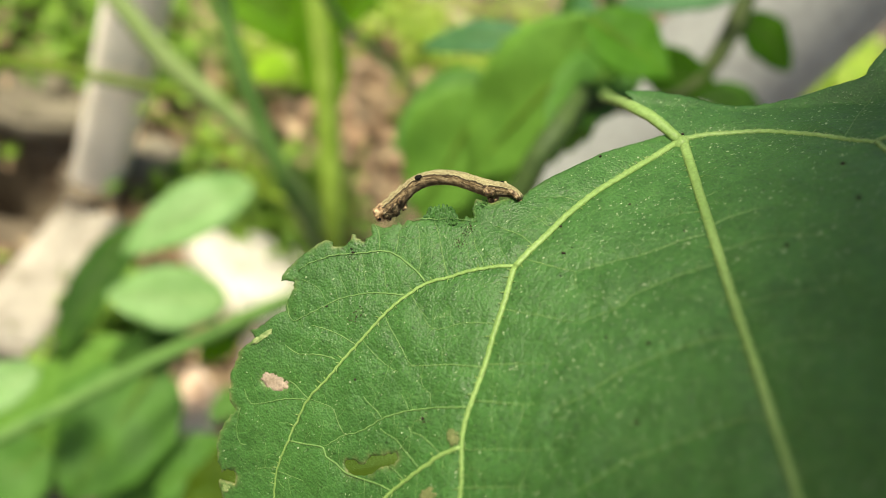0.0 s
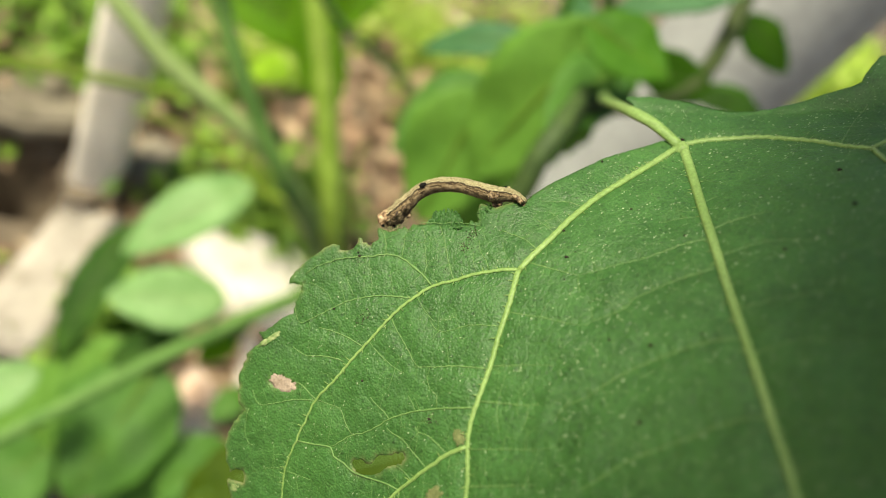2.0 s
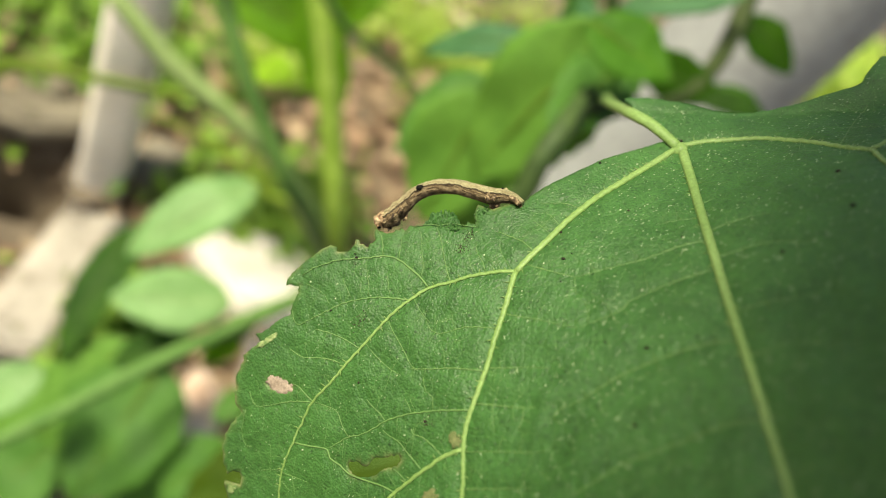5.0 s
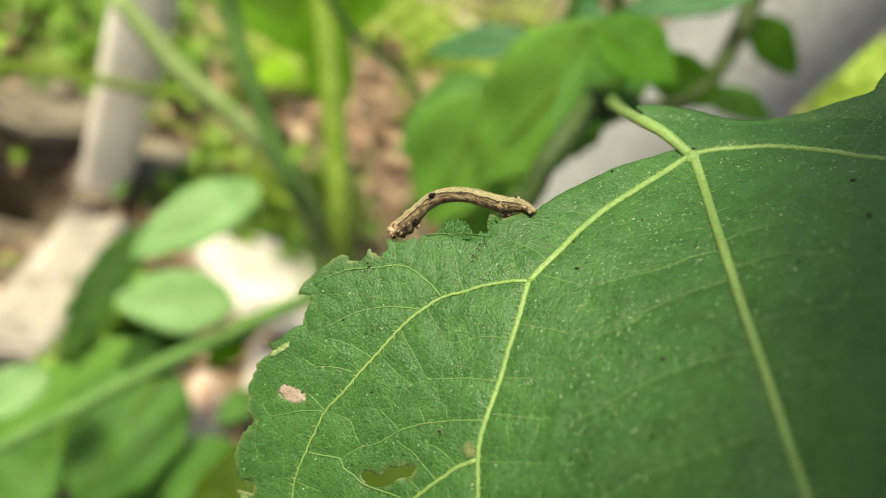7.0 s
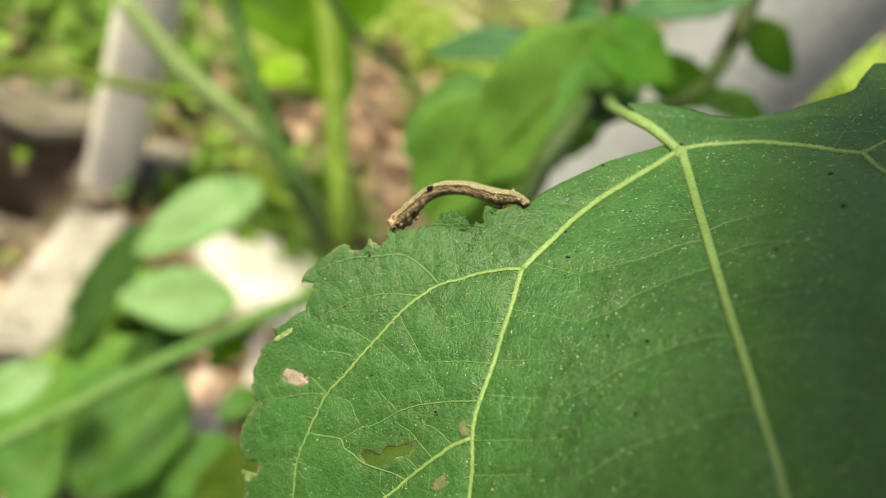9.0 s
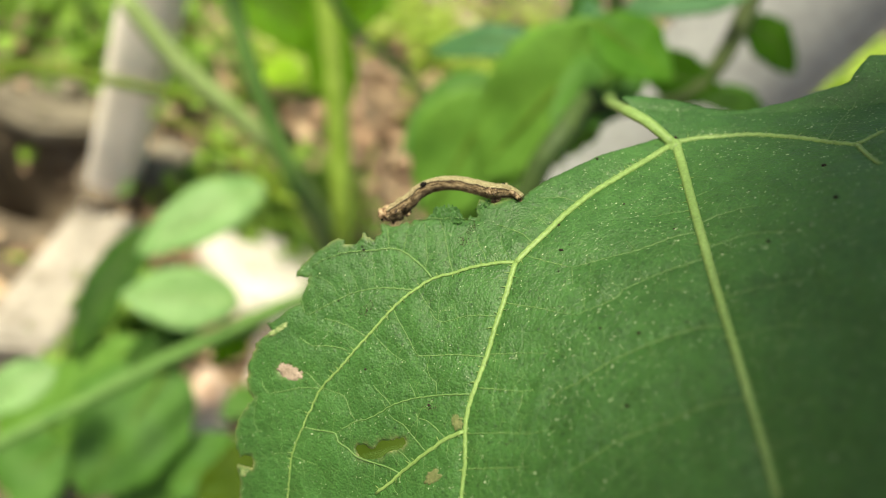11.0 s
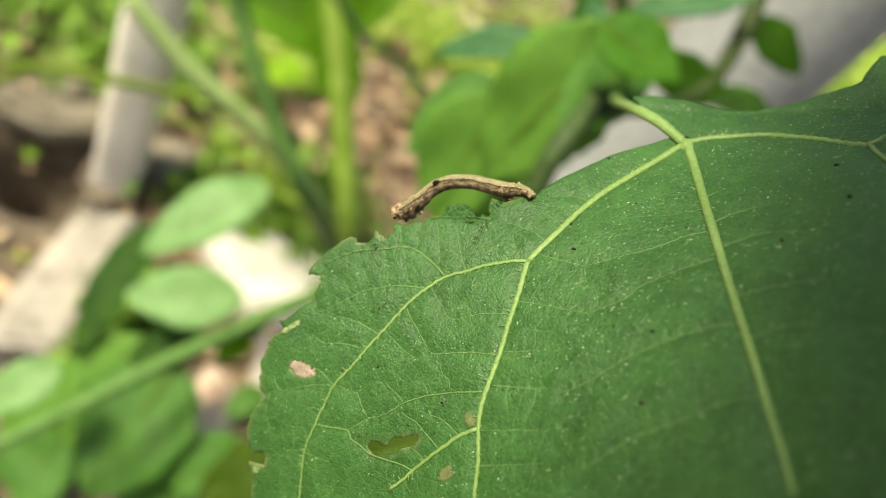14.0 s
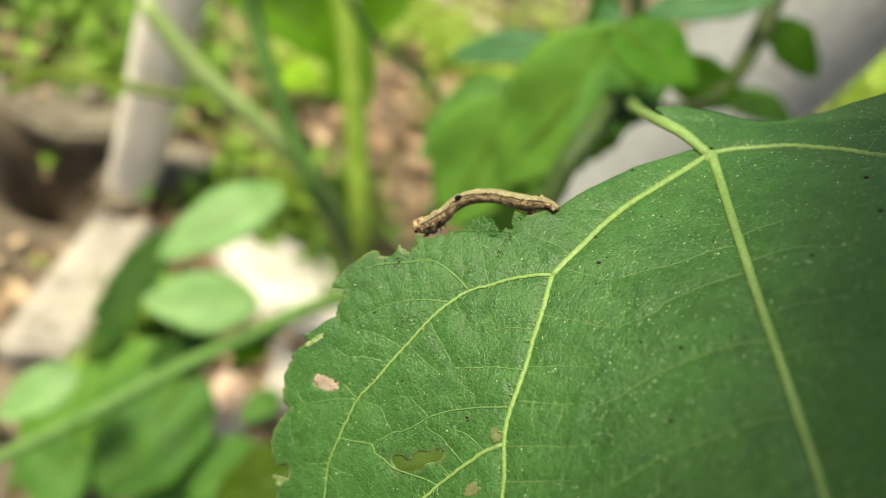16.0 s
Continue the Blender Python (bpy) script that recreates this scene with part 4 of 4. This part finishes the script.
def relief(pts, paths):
    """Grooves along the veins and the quilted swell between them."""
    h = np.zeros(len(pts))
    near = np.full(len(pts), 60.0)
    for path, w0, w1 in paths:
        lo, hi = path.min(0) - 7, path.max(0) + 7
        box = np.where(((pts > lo) & (pts < hi)).all(1))[0]
        q = pts[box]
        best = np.full(len(q), 60.0)
        for p in path[::2]:
            best = np.minimum(best, ((q - p) ** 2).sum(1))
        near[box] = np.minimum(near[box], best)
        h[box] = np.minimum(h[box], -(0.10 + 0.34 * min(w0, 1.0)) * np.exp(-best / (0.35 + 1.5 * w0)))
    h += 0.45 * np.clip(np.sqrt(near), 0, 6) / 6
    fine = np.array([0.30 * noise.noise(Vector((u * 0.16, v * 0.16, 1))) + 0.13 * noise.noise(Vector((u * 0.55, v * 0.55, 4))) for u, v in pts])
    return h + fine * (1 - np.exp(-near / 3.0))


def chewed_leaf():
    poly, paths = leaf_outline(), vein_paths()
    cell = 0.36
    us, vs = np.arange(-84, 62, cell), np.arange(-100, 31, cell)
    gu, gv = np.meshgrid(us, vs)
    pts = np.c_[gu.ravel(), gv.ravel()]
    sd = inside_by(pts, poly)
    for k, corners in enumerate(HOLES):
        torn = np.array(ragged(corners + corners[:1], 0.10, 0.3, 40 + k))
        near = np.where(((pts > torn.min(0) - 3) & (pts < torn.max(0) + 3)).all(1))[0]
        sd[near] = np.minimum(sd[near], -inside_by(pts[near], torn))
    ny, nx = gu.shape
    grid = sd.reshape(ny, nx)
    dv, du = np.gradient(grid, cell)
    slope = np.c_[du.ravel(), dv.ravel()]
    slope /= np.linalg.norm(slope, axis=1)[:, None] + 1e-6
    keep = grid > -0.5 * cell
    quad = keep[:-1, :-1] & keep[1:, :-1] & keep[:-1, 1:] & keep[1:, 1:]
    used = np.zeros((ny, nx), bool)
    for a, b in ((0, 0), (1, 0), (0, 1), (1, 1)):
        used[a:ny - 1 + a, b:nx - 1 + b] |= quad
    # corners on the rim move on to the outline
    whole = np.zeros((ny, nx), int)
    for a, b in ((0, 0), (1, 0), (0, 1), (1, 1)):
        whole[a:ny - 1 + a, b:nx - 1 + b] += quad
    rim = (used & (whole < 4)).ravel() & (np.abs(sd) < 1.3 * cell)
    pts = pts - slope * np.where(rim, sd, 0)[:, None]
    index = np.full(ny * nx, -1)
    ids = np.where(used.ravel())[0]
    index[ids] = np.arange(len(ids))
    q = pts[ids]
    z = leaf_height(q[:, 0], q[:, 1]) + relief(q, paths)
    # the margin curls down a little
    edge = sd[ids]
    z -= 0.4 * np.exp(-np.clip(edge, 0, None) / 1.2)
    iy, ix = np.where(quad)
    o = iy * nx + ix
    faces = index[np.c_[o, o + 1, o + nx + 1, o + nx]]
    me = bpy.data.meshes.new("blade")
    me.from_pydata((np.c_[q, z] * MM).tolist(), [], faces.tolist())
    dry = np.exp(-np.clip(edge, 0, None) / 0.28) * (q[:, 0] < -20)
    me.attributes.new("dry", "FLOAT", "POINT").data.foreach_set("value", dry.astype(np.float32))
    me.materials.append(LEAF_SKIN)
    me.shade_smooth()
    leaf = tagged(new("chewed_leaf"), "large green hairy leaf with chewed edge, holes and pale veins", "leaf")
    leaf.matrix_world = LEAF_POSE
    ob = new("blade", me)
    ob.parent = leaf
    so = ob.modifiers.new("thickness", "SOLIDIFY")
    so.thickness, so.offset = 0.28 * MM, -1

    def on(u, v, lift=0.0):
        p = np.array([[u, v]])
        return float((leaf_height(p[:, 0], p[:, 1]) + relief(p, paths))[0]) + lift

    # veins
    for k, (path, w0, w1) in enumerate(paths):
        z = leaf_height(path[:, 0], path[:, 1]) + relief(path, paths)
        wd = np.linspace(w0, w1, len(path)) / 2
        wd = wd * np.array([1 + 0.05 * noise.noise(Vector((p[0] * 0.9, p[1] * 0.9, k))) for p in path])
        p3 = np.c_[path, z + wd * 0.22]
        bm = bmesh.new()
        tube(bm, p3 * MM, wd * MM, 12 if w0 > 0.5 else 6, flat=0.62)
        part("midrib" if k == 0 else "vein", bm, VEIN if w0 > 0.6 else VEIN_FINE, leaf)

    # fine cross veins that branch off the larger ones
    rng = np.random.default_rng(21)
    bm = bmesh.new()

    def depth_in(line):
        i = np.clip(((line[:, 1] - vs[0]) / cell).round().astype(int), 0, ny - 1)
        j = np.clip(((line[:, 0] - us[0]) / cell).round().astype(int), 0, nx - 1)
        return grid[i, j]

    def veinlet(start, way, length, width, depth):
        line, p, turn = [start], start, rng.normal() * 0.05
        for i in range(int(length / 0.6)):
            a = math.atan2(way[1], way[0]) + turn + rng.normal() * 0.12
            way = np.array((math.cos(a), math.sin(a)))
            p = p + way * 0.6
            line.append(p)
        line = np.array(line)
        if (depth_in(line) < 0.3).any():
            return
        z = leaf_height(line[:, 0], line[:, 1]) + relief(line, paths)
        wd = np.linspace(width, width * 0.6, len(line)) / 2
        tube(bm, np.c_[line, z + wd * 0.2] * MM, wd * MM, 5, flat=0.7)
        if depth:
            for k in range(3, len(line) - 1, 4):
                side = rng.choice((-1, 1))
                d = line[k] - line[k - 1]
                d /= np.linalg.norm(d)
                veinlet(line[k], d * 0.35 + side * np.array((-d[1], d[0])), rng.uniform(1.6, 3.4), width * 0.7, depth - 1)

    for path, w0, w1 in paths:
        inside = (path[:, 0] > -80) & (path[:, 0] < 40) & (path[:, 1] > -72)
        step = 4 if w0 < 0.6 else 5
        for i in range(3, len(path) - 2, step):
            if not inside[i]:
                continue
            d = path[i + 1] - path[i - 1]
            d /= np.linalg.norm(d) + 1e-9
            for side in (-1, 1):
                if rng.random() < 0.5:
                    continue
                veinlet(path[i], d * 0.25 + side * np.array((-d[1], d[0])), rng.uniform(2.0, 5.0), rng.uniform(0.06, 0.10), 1)
    part("fine_venation", bm, VEIN_FINE, leaf)["kind"] = "stuff"

    # stiff hairs along the strong veins
    rng = np.random.default_rng(11)
    bm = bmesh.new()
    for path, w0, w1 in paths[:8]:
        for i in range(1, len(path) - 1):
            if rng.random() < 0.55:
                continue
            d = path[i + 1] - path[i - 1]
            d /= np.linalg.norm(d)
            s = rng.choice((-1, 1))
            out = np.array((-d[1], d[0])) * s
            half = (w0 + (w1 - w0) * i / len(path)) / 2
            a = path[i] + out * half * 0.8
            b = path[i] + out * (half + rng.uniform(0.35, 0.95)) + d * rng.uniform(-0.1, 0.5)
            za = on(*a, 0.1)
            p3 = np.array([(*a, za), (*(a * 0.5 + b * 0.5), za + 0.15), (*b, za + 0.25)]) * MM
            tube(bm, p3, np.array((0.12, 0.08, 0.02)) * MM, 5)
    part("vein_hairs", bm, VEIN, leaf)["kind"] = "stuff"

    # pale specks and short hairs on the blade
    ball = bmesh.new()
    bmesh.ops.create_icosphere(ball, subdivisions=1, radius=1.0)
    knob, knob_faces = np.array([v.co[:] for v in ball.verts]), np.array([[v.index for v in f.verts] for f in ball.faces])
    ball.free()
    speck_at, speck_faces = [], []
    spots = np.c_[rng.uniform(-80, 42, 7000), rng.uniform(-75, 27, 7000)]
    spots = spots[depth_in(spots) > 0.7]
    lifts = leaf_height(spots[:, 0], spots[:, 1]) + relief(spots, paths)
    for (u, v), z in zip(spots, lifts):
        if noise.noise(Vector((u * 0.09, v * 0.09, 2))) < rng.uniform(-0.65, 0.75) - 0.6 * (u > -16):
            continue
        s = rng.choice((0.05, 0.08, 0.12, 0.19), p=(0.46, 0.38, 0.13, 0.03)) * (0.95 if u > -16 else 0.9)
        turn = rng.uniform(-0.45, 0.45) + (0.55 if u > -16 else 0.9)
        long = rng.uniform(1.2, 4.5) if s < 0.1 else rng.uniform(0.9, 1.9)
        x, y = knob[:, 0] * s * long, knob[:, 1] * s
        speck_faces.append(knob_faces + len(knob) * len(speck_at))
        speck_at.append(np.c_[u + x * math.cos(turn) - y * math.sin(turn), v + x * math.sin(turn) + y * math.cos(turn), z + knob[:, 2] * s * 0.5] * MM)
    me = bpy.data.meshes.new("pale_specks")
    me.from_pydata(np.concatenate(speck_at).tolist(), [], np.concatenate(speck_faces).tolist())
    me.materials.append(SPECK)
    me.shade_smooth()
    dots = new("pale_specks", me)
    dots.parent, dots["kind"] = leaf, "stuff"

    # stains and dried rims
    for k, (u, v, s) in enumerate(((-50.0, -36.1, 0.85), (-32.8, -19.0, 0.55), (-33.8, -22.1, 0.62), (-33.2, -20.4, 0.4), (-35.9, -50.7, 0.6), (-52.8, -26.3, 0.4), (-20.6, -55.9, 0.3), (-36.6, -26.5, 0.25))):
        bm = bmesh.new()
        for i in range(44):
            du, dv = rng.normal() * s * 1.0, rng.normal() * s * 0.9
            pebble(bm, np.array((u + du, v + dv, on(u + du, v + dv))) * MM, s * rng.uniform(0.06, 0.2) * MM, k * 20 + i, (1.2, 1, 0.25), 1, 0.5)
        part("stain", bm, STAIN, leaf, "brown-black stain on the leaf")
    # dark droppings stuck to the blade
    for k, (u, v, s) in enumerate(((-49.3, -45.7, 0.36), (-1.8, -39.2, 0.45), (-7.7, -38.2, 0.26), (-16.3, -23.2, 0.46), (23.1, -6.5, 0.55), (24.0, -16.2, 0.55), (15.1, -24.2, 0.44), (4.8, -37.8, 0.28), (-2.4, -50.3, 0.45), (-56.4, -34.5, 0.36),
                                   (-52.7, -25.2, 0.5), (-53.0, -24.6, 0.3), (1.5, -18.9, 0.32), (-7.3, -12.5, 0.3), (-17.7, -17.5, 0.34), (-0.6, 7.8, 0.42), (-15.1, -22.1, 0.2), (-16.1, -27.4, 0.22), (-13.6, -0.6, 0.36), (-35.9, -50.7, 0.45))):
        bm = bmesh.new()
        pebble(bm, np.array((u, v, on(u, v, s * 0.2))) * MM, 0.72 * s * MM, k, (1, 0.7, 0.45), 2, 0.6)
        part("dropping", bm, DIRT, leaf, "small dark dropping")
    # torn flaps standing on the eaten margin
    for k, (u, v, w, h, lean) in enumerate(((-38.6, -18.0, 7.0, 3.5, 0.7), (-31.6, -14.4, 2.4, 1.3, 0.8))):
        bm = bmesh.new()
        base_z = on(u, v - 0.4)
        rows, cols = 18, 60
        sheet = []
        for i in range(rows + 1):
            t = i / rows
            line = []
            for j in range(cols + 1):
                s = j / cols * 2 - 1
                tall = h * (1 - abs(s) ** 4) * (1 + 0.06 * noise.noise(Vector((s * 3, k, 0))) + 0.20 * noise.noise(Vector((s * 13, k, 5)))) + 0.15
                x = u + s * w / 2
                line.append(bm.verts.new(Vector((x, v - 0.9 + t * (tall + 0.5), base_z - 0.55 + 0.15 * tall * t - lean * t * t * 0.6 + 0.4 * noise.noise(Vector((s * 4, t * 2, k + 3))) + 0.9 * noise.noise(Vector((s * 8, t * 5, k))) + 0.8 * noise.noise(Vector((s * 17, t * 8, k + 8)))) ) * MM))
            sheet.append(line)
        for a, b in zip(sheet, sheet[1:]):
            for j in range(cols):
                bm.faces.new((a[j], a[j + 1], b[j + 1], b[j]))
        fl = part("torn_flap", bm, LEAF_SKIN, leaf, "curled torn flap of the leaf")
        fm = fl.modifiers.new("thickness", "SOLIDIFY")
        fm.thickness = 0.25 * MM
    # thin dried skin left in the eaten windows
    for u, v, a, b, turn, stuff, lift in ((-66.0, -47.1, 3.1, 1.5, -8, MEMBRANE, -0.32), (-30.2, -53.0, 1.05, 1.15, 0, OLIVE_SKIN, 0.05), (-68.6, -40.7, 2.1, 0.5, 33, PALE_SKIN, 0.0),
                                          (-34.0, -61.5, 1.5, 1.0, 20, OLIVE_SKIN, 0.05), (-77.2, -64.7, 1.0, 0.6, 10, PALE_SKIN, 0.0)):
        bm = bmesh.new()
        c, s = math.cos(radians(turn)), math.sin(radians(turn))
        rings = []
        for q in (1.0, 0.7, 0.4):
            ring = []
            for i in range(40):
                w = 2 * math.pi * i / 40
                k = q * (1 + 0.4 * noise.noise(Vector((math.cos(w) * 2, math.sin(w) * 2, u))) + 0.4 * noise.noise(Vector((math.cos(w) * 5, math.sin(w) * 5, v))))
                x, y = math.cos(w) * a * k, math.sin(w) * b * k
                p = (u + x * c - y * s, v + x * s + y * c)
                ring.append(bm.verts.new(Vector((*p, on(*p, lift + 0.08 * noise.noise(Vector((p[0] * 2, p[1] * 2, 5)))))) * MM))
            rings.append(ring)
        for one, two in zip(rings, rings[1:]):
            for i in range(40):
                bm.faces.new((one[i], one[(i + 1) % 40], two[(i + 1) % 40], two[i]))
        bm.faces.new(rings[-1])
        ms = part("dried_skin", bm, stuff, leaf, "thin pale dried skin")
        mm = ms.modifiers.new("thickness", "SOLIDIFY")
        mm.thickness = 0.06 * MM
    # footstalk
    path = spline([(-0.8, 5.4, -7.6), (-3.2, 8.0, -7.1), (-6.3, 11.0, -6.6), (-10.5, 15.3, -8.0), (-16.2, 29.2, -21.2), (-25.1, 57.7, -50.6), (-39.9, 107.6, -102.5), (-61.1, 179.3, -176.3), (-74.8, 190.0, -201.0)], 1.2)
    rr = np.interp(np.arange(len(path)), [0, 6, 12, len(path)], [0.95, 1.15, 1.3, 2.6])
    bm = bmesh.new()
    tube(bm, path * MM, rr * MM, 16, flat=0.7, rough=0.05)
    part("footstalk", bm, VEIN, leaf, "pale green footstalk")
    bm = bmesh.new()
    pebble(bm, np.array((-0.7, 5.2, -7.6)) * MM, 1.35 * MM, 2, (1, 1, 0.6), 3, 0.15)
    part("stalk_joint", bm, VEIN, leaf, "swollen pale joint of veins")


chewed_leaf()

# ---- the caterpillar, in the leaf's space ----
SPINE = [(-49.2, -18.9, 6.1), (-47.3, -16.6, 5.8), (-46.4, -15.1, 5.6), (-45.5, -13.4, 5.5), (-43.9, -11.1, 5.2), (-41.2, -9.6, 4.7), (-37.6, -9.3, 4.05), (-33.9, -10.1, 3.4), (-30.8, -11.0, 2.8), (-28.3, -11.1, 2.4), (-26.5, -11.5, 2.1), (-24.9, -12.5, 1.8)]
TAIL, WAIST, NECK = Vector((-27.0, -11.6, 2.2)), Vector((-45.5, -13.4, 5.5)), Vector((-47.2, -16.5, 5.8))


def skin_tube(points, radii, pivot, start, folds, bulge, coarse=0.07):
    """A wrinkled stretch of body about its pivot, with its length and girth kept as attributes for the markings."""
    path = spline(points, 0.16)
    k = len(path)
    r = np.interp(np.linspace(0, 1, k), np.linspace(0, 1, len(radii)), radii)
    bm = bmesh.new()
    fold = np.array([1 + bulge * math.sin(i / k * folds * 2 * math.pi) ** 3 + 0.04 * noise.noise(Vector((i * 0.21, start, 0))) for i in range(k)])
    rings = tube(bm, (path - np.array(pivot)) * MM, r * fold * MM, 28, up=(0, 0, 1))
    along, around = [], []
    for i, (ring, p) in enumerate(zip(rings, path)):
        for j, v in enumerate(ring):
            a = 2 * math.pi * j / 28
            c = (Vector(p) - Vector(pivot)) * MM
            q = Vector((i * 0.05, math.cos(a) * 2.2, math.sin(a) * 2.2 + start))
            v.co = c + (v.co - c) * (1 + coarse * noise.noise(q * 1.6) + 0.6 * coarse * noise.noise(q * 5))
            along.append(start + i / k * len(points) / 12)
            around.append(0.5 - 0.5 * math.cos(a))
    return bm, along, around


def skin_part(name, made, parent, pivot, label=""):
    bm, along, around = made
    ob = part(name, bm, WORM, parent, label)
    for key, vals in (("along", along), ("around", around)):
        ob.data.attributes.new(key, "FLOAT", "POINT").data.foreach_set("value", np.array(vals, np.float32))
    ob.location = Vector(pivot) * MM
    return ob


def small_leg(name, parent, origin, root, knee, foot, r, material=None, taper=0.5):
    bm = bmesh.new()
    path = spline([root, knee, foot], 0.2) - np.array(origin)
    tube(bm, path * MM, np.linspace(r, r * taper, len(path)) * MM, 12, rough=0.45)
    return part(name, bm, material or WORM_LEG, parent)


def caterpillar():
    worm = tagged(new("caterpillar"), "brown twig-like looper caterpillar arched on the leaf's edge", "caterpillar")
    worm.matrix_world = LEAF_POSE
    body = skin_part("abdomen", skin_tube(SPINE[3:][::-1], [0.55, 1.16, 1.50, 1.42, 1.38, 1.35, 1.35, 1.36, 1.34], TAIL, 0.0, 9, 0.012), worm, TAIL)
    chest = skin_part("thorax", skin_tube([SPINE[3] + np.array((0.45, 0.7, -0.1)), SPINE[3], SPINE[2], SPINE[1], SPINE[1] + np.array((-0.9, -0.8, 0.1))], [1.25, 1.42, 1.58, 1.68, 1.55], WAIST, 1.0, 3, 0.06, 0.20), worm, WAIST)
    # head capsule: a blunt face with two cheeks, brow lumps and a mouth
    bm = bmesh.new()
    pebble(bm, Vector((-1.0, -0.75, 0.0)) * MM, 1.56 * MM, 3, (1.0, 1.0, 1.0), 4, 0.12)
    for s in (-1, 1):
        pebble(bm, Vector((-1.75, -1.45, 0.62 * s)) * MM, 0.98 * MM, 5 + s, (1, 1, 0.9), 4, 0.2)
        pebble(bm, Vector((-1.95, -0.55, 0.55 * s)) * MM, 0.62 * MM, 8 + s, (1, 1, 1), 3, 0.2)
        pebble(bm, Vector((-1.6, -2.15, 0.45 * s)) * MM, 0.45 * MM, 12 + s, (1, 1.1, 1), 3, 0.3)
    for v in bm.verts:
        v.co *= 1 + 0.10 * noise.noise(v.co * 1300) + 0.07 * noise.noise(v.co * 3200)
    head = part("head", bm, WORM_HEAD, worm, "rough light brown head")
    head.location = NECK * MM
    bm = bmesh.new()
    pebble(bm, Vector((-1.5, -2.5, 0.1)) * MM, 0.34 * MM, 9, (1, 0.8, 1.2), 2, 0.4)
    part("jaw", bm, BLACK, head, "dark mouthparts")
    for s in (-1, 1):
        bm = bmesh.new()
        pebble(bm, Vector((-2.2, -1.75, 0.1 + s * 1.2)) * MM, 0.15 * MM, 9, (1, 1, 1), 2, 0.1)
        part("eye", bm, BLACK, head)
    # six true legs, each a stout joint with a hooked foot
    for i, (x, y) in enumerate(((-45.2, -15.7), (-46.3, -16.9), (-47.6, -17.9))):
        for s in (-1, 1):
            small_leg("leg", chest, WAIST, (x - 0.3, y + 0.8, 5.6 + s * 0.75), (x + 0.20, y - 0.10, 5.75 + s * 1.2), (x + 0.0, y - 0.75, 5.75 + s * 0.95), 0.46)
    # clasping legs near the tail
    for s in (-1, 1):
        small_leg("proleg", worm, (0, 0, 0), (-31.1, -11.0, 2.8 + s * 0.6), (-30.7, -12.0, 2.8 + s * 1.0), (-30.2, -13.1, 2.75 + s * 0.9), 0.62, WORM_LEG, 0.85)
        small_leg("proleg", worm, (0, 0, 0), (-29.6, -11.2, 2.6 + s * 0.6), (-29.4, -12.1, 2.6 + s * 1.0), (-29.8, -12.9, 2.6 + s * 0.95), 0.42, WORM_LEG, 0.8)
        small_leg("proleg", worm, (0, 0, 0), (-27.2, -11.6, 2.1 + s * 0.6), (-26.0, -12.3, 1.9 + s * 0.8), (-25.2, -13.0, 1.7 + s * 0.6), 0.55, WORM_LEG, 0.8)
    bm = bmesh.new()
    pebble(bm, (Vector((-43.0, -10.75, 6.47)) - TAIL) * MM, 0.55 * MM, 2, (1.1, 0.85, 0.6), 3, 0.45)
    pebble(bm, (Vector((-42.6, -10.5, 6.5)) - TAIL) * MM, 0.36 * MM, 5, (1.0, 0.9, 0.6), 2, 0.4)
    part("black_spot", bm, BLACK, body, "black raised spot")
    for x, y, s in ((-28.5, -9.6, 0.42), (-27.9, -9.5, 0.3)):
        bm = bmesh.new()
        pebble(bm, (Vector((x, y - 0.45, 2.9)) - TAIL) * MM, s * MM, 4, (1, 1.1, 0.8), 2, 0.4)
        part("tubercle", bm, BLACK if s > 0.35 else WORM, body, "small dark knob")
    return body, chest, head


BODY, CHEST, HEAD = caterpillar()


def motions():
    """The arch sinks and rises a little while the head nods over the leaf's edge."""
    beats = [(0, 0, 0, 0), (0.5, -0.8, 1, 2), (1, 0, 0, -4), (1.5, 0.4, 2, 5), (2, 1.7, 0, -3), (2.5, 1.7, -2, -8), (3, 0.8, -1, 2), (3.5, 0.8, -2, -5), (4, 2, -2, 4), (5.2, 2.2, -1, -4),
             (6.5, 2.4, -2, 0), (7, 1.6, 1, 4), (7.5, 3.3, 2, -2), (8, 4, 1, 6), (8.5, 3.3, 2, 2), (9, 2, 3, 5), (10.2, 2.6, 0, -4), (11.5, 3.3, -8, -12), (12, 3.3, -7, -4), (12.5, 3.7, -6, -10),
             (13, 2.4, -8, -12), (13.5, 2.4, -6, -5), (14, 2.8, -6, -9), (14.5, 2, -5, -3), (15, 2.4, -6, -8), (15.5, 2.4, -7, -12), (16, 4, -8, -12)]
    rows = {"body": [], "chest": [], "head": []}
    for t, arch, bow, nod in beats:
        a = Matrix.Translation(TAIL) @ pose(0, 0, 0, 0, 0, 1.35 * arch)
        waist = a @ (WAIST - TAIL)
        c = Matrix.Translation(waist) @ pose(0, 0, 0, 0, 0, bow - 2.2 * arch)
        neck = c @ (NECK - WAIST)
        h = Matrix.Translation(neck) @ pose(0, 0, 0, 0, 0, bow + nod - 2.2 * arch)
        for key, m in (("body", a), ("chest", c), ("head", h)):
            rows[key].append((t, Matrix.LocRotScale(m.translation * MM, m.to_quaternion(), None)))
    walk(BODY, rows["body"])
    walk(CHEST, rows["chest"])
    walk(HEAD, rows["head"])


motions()
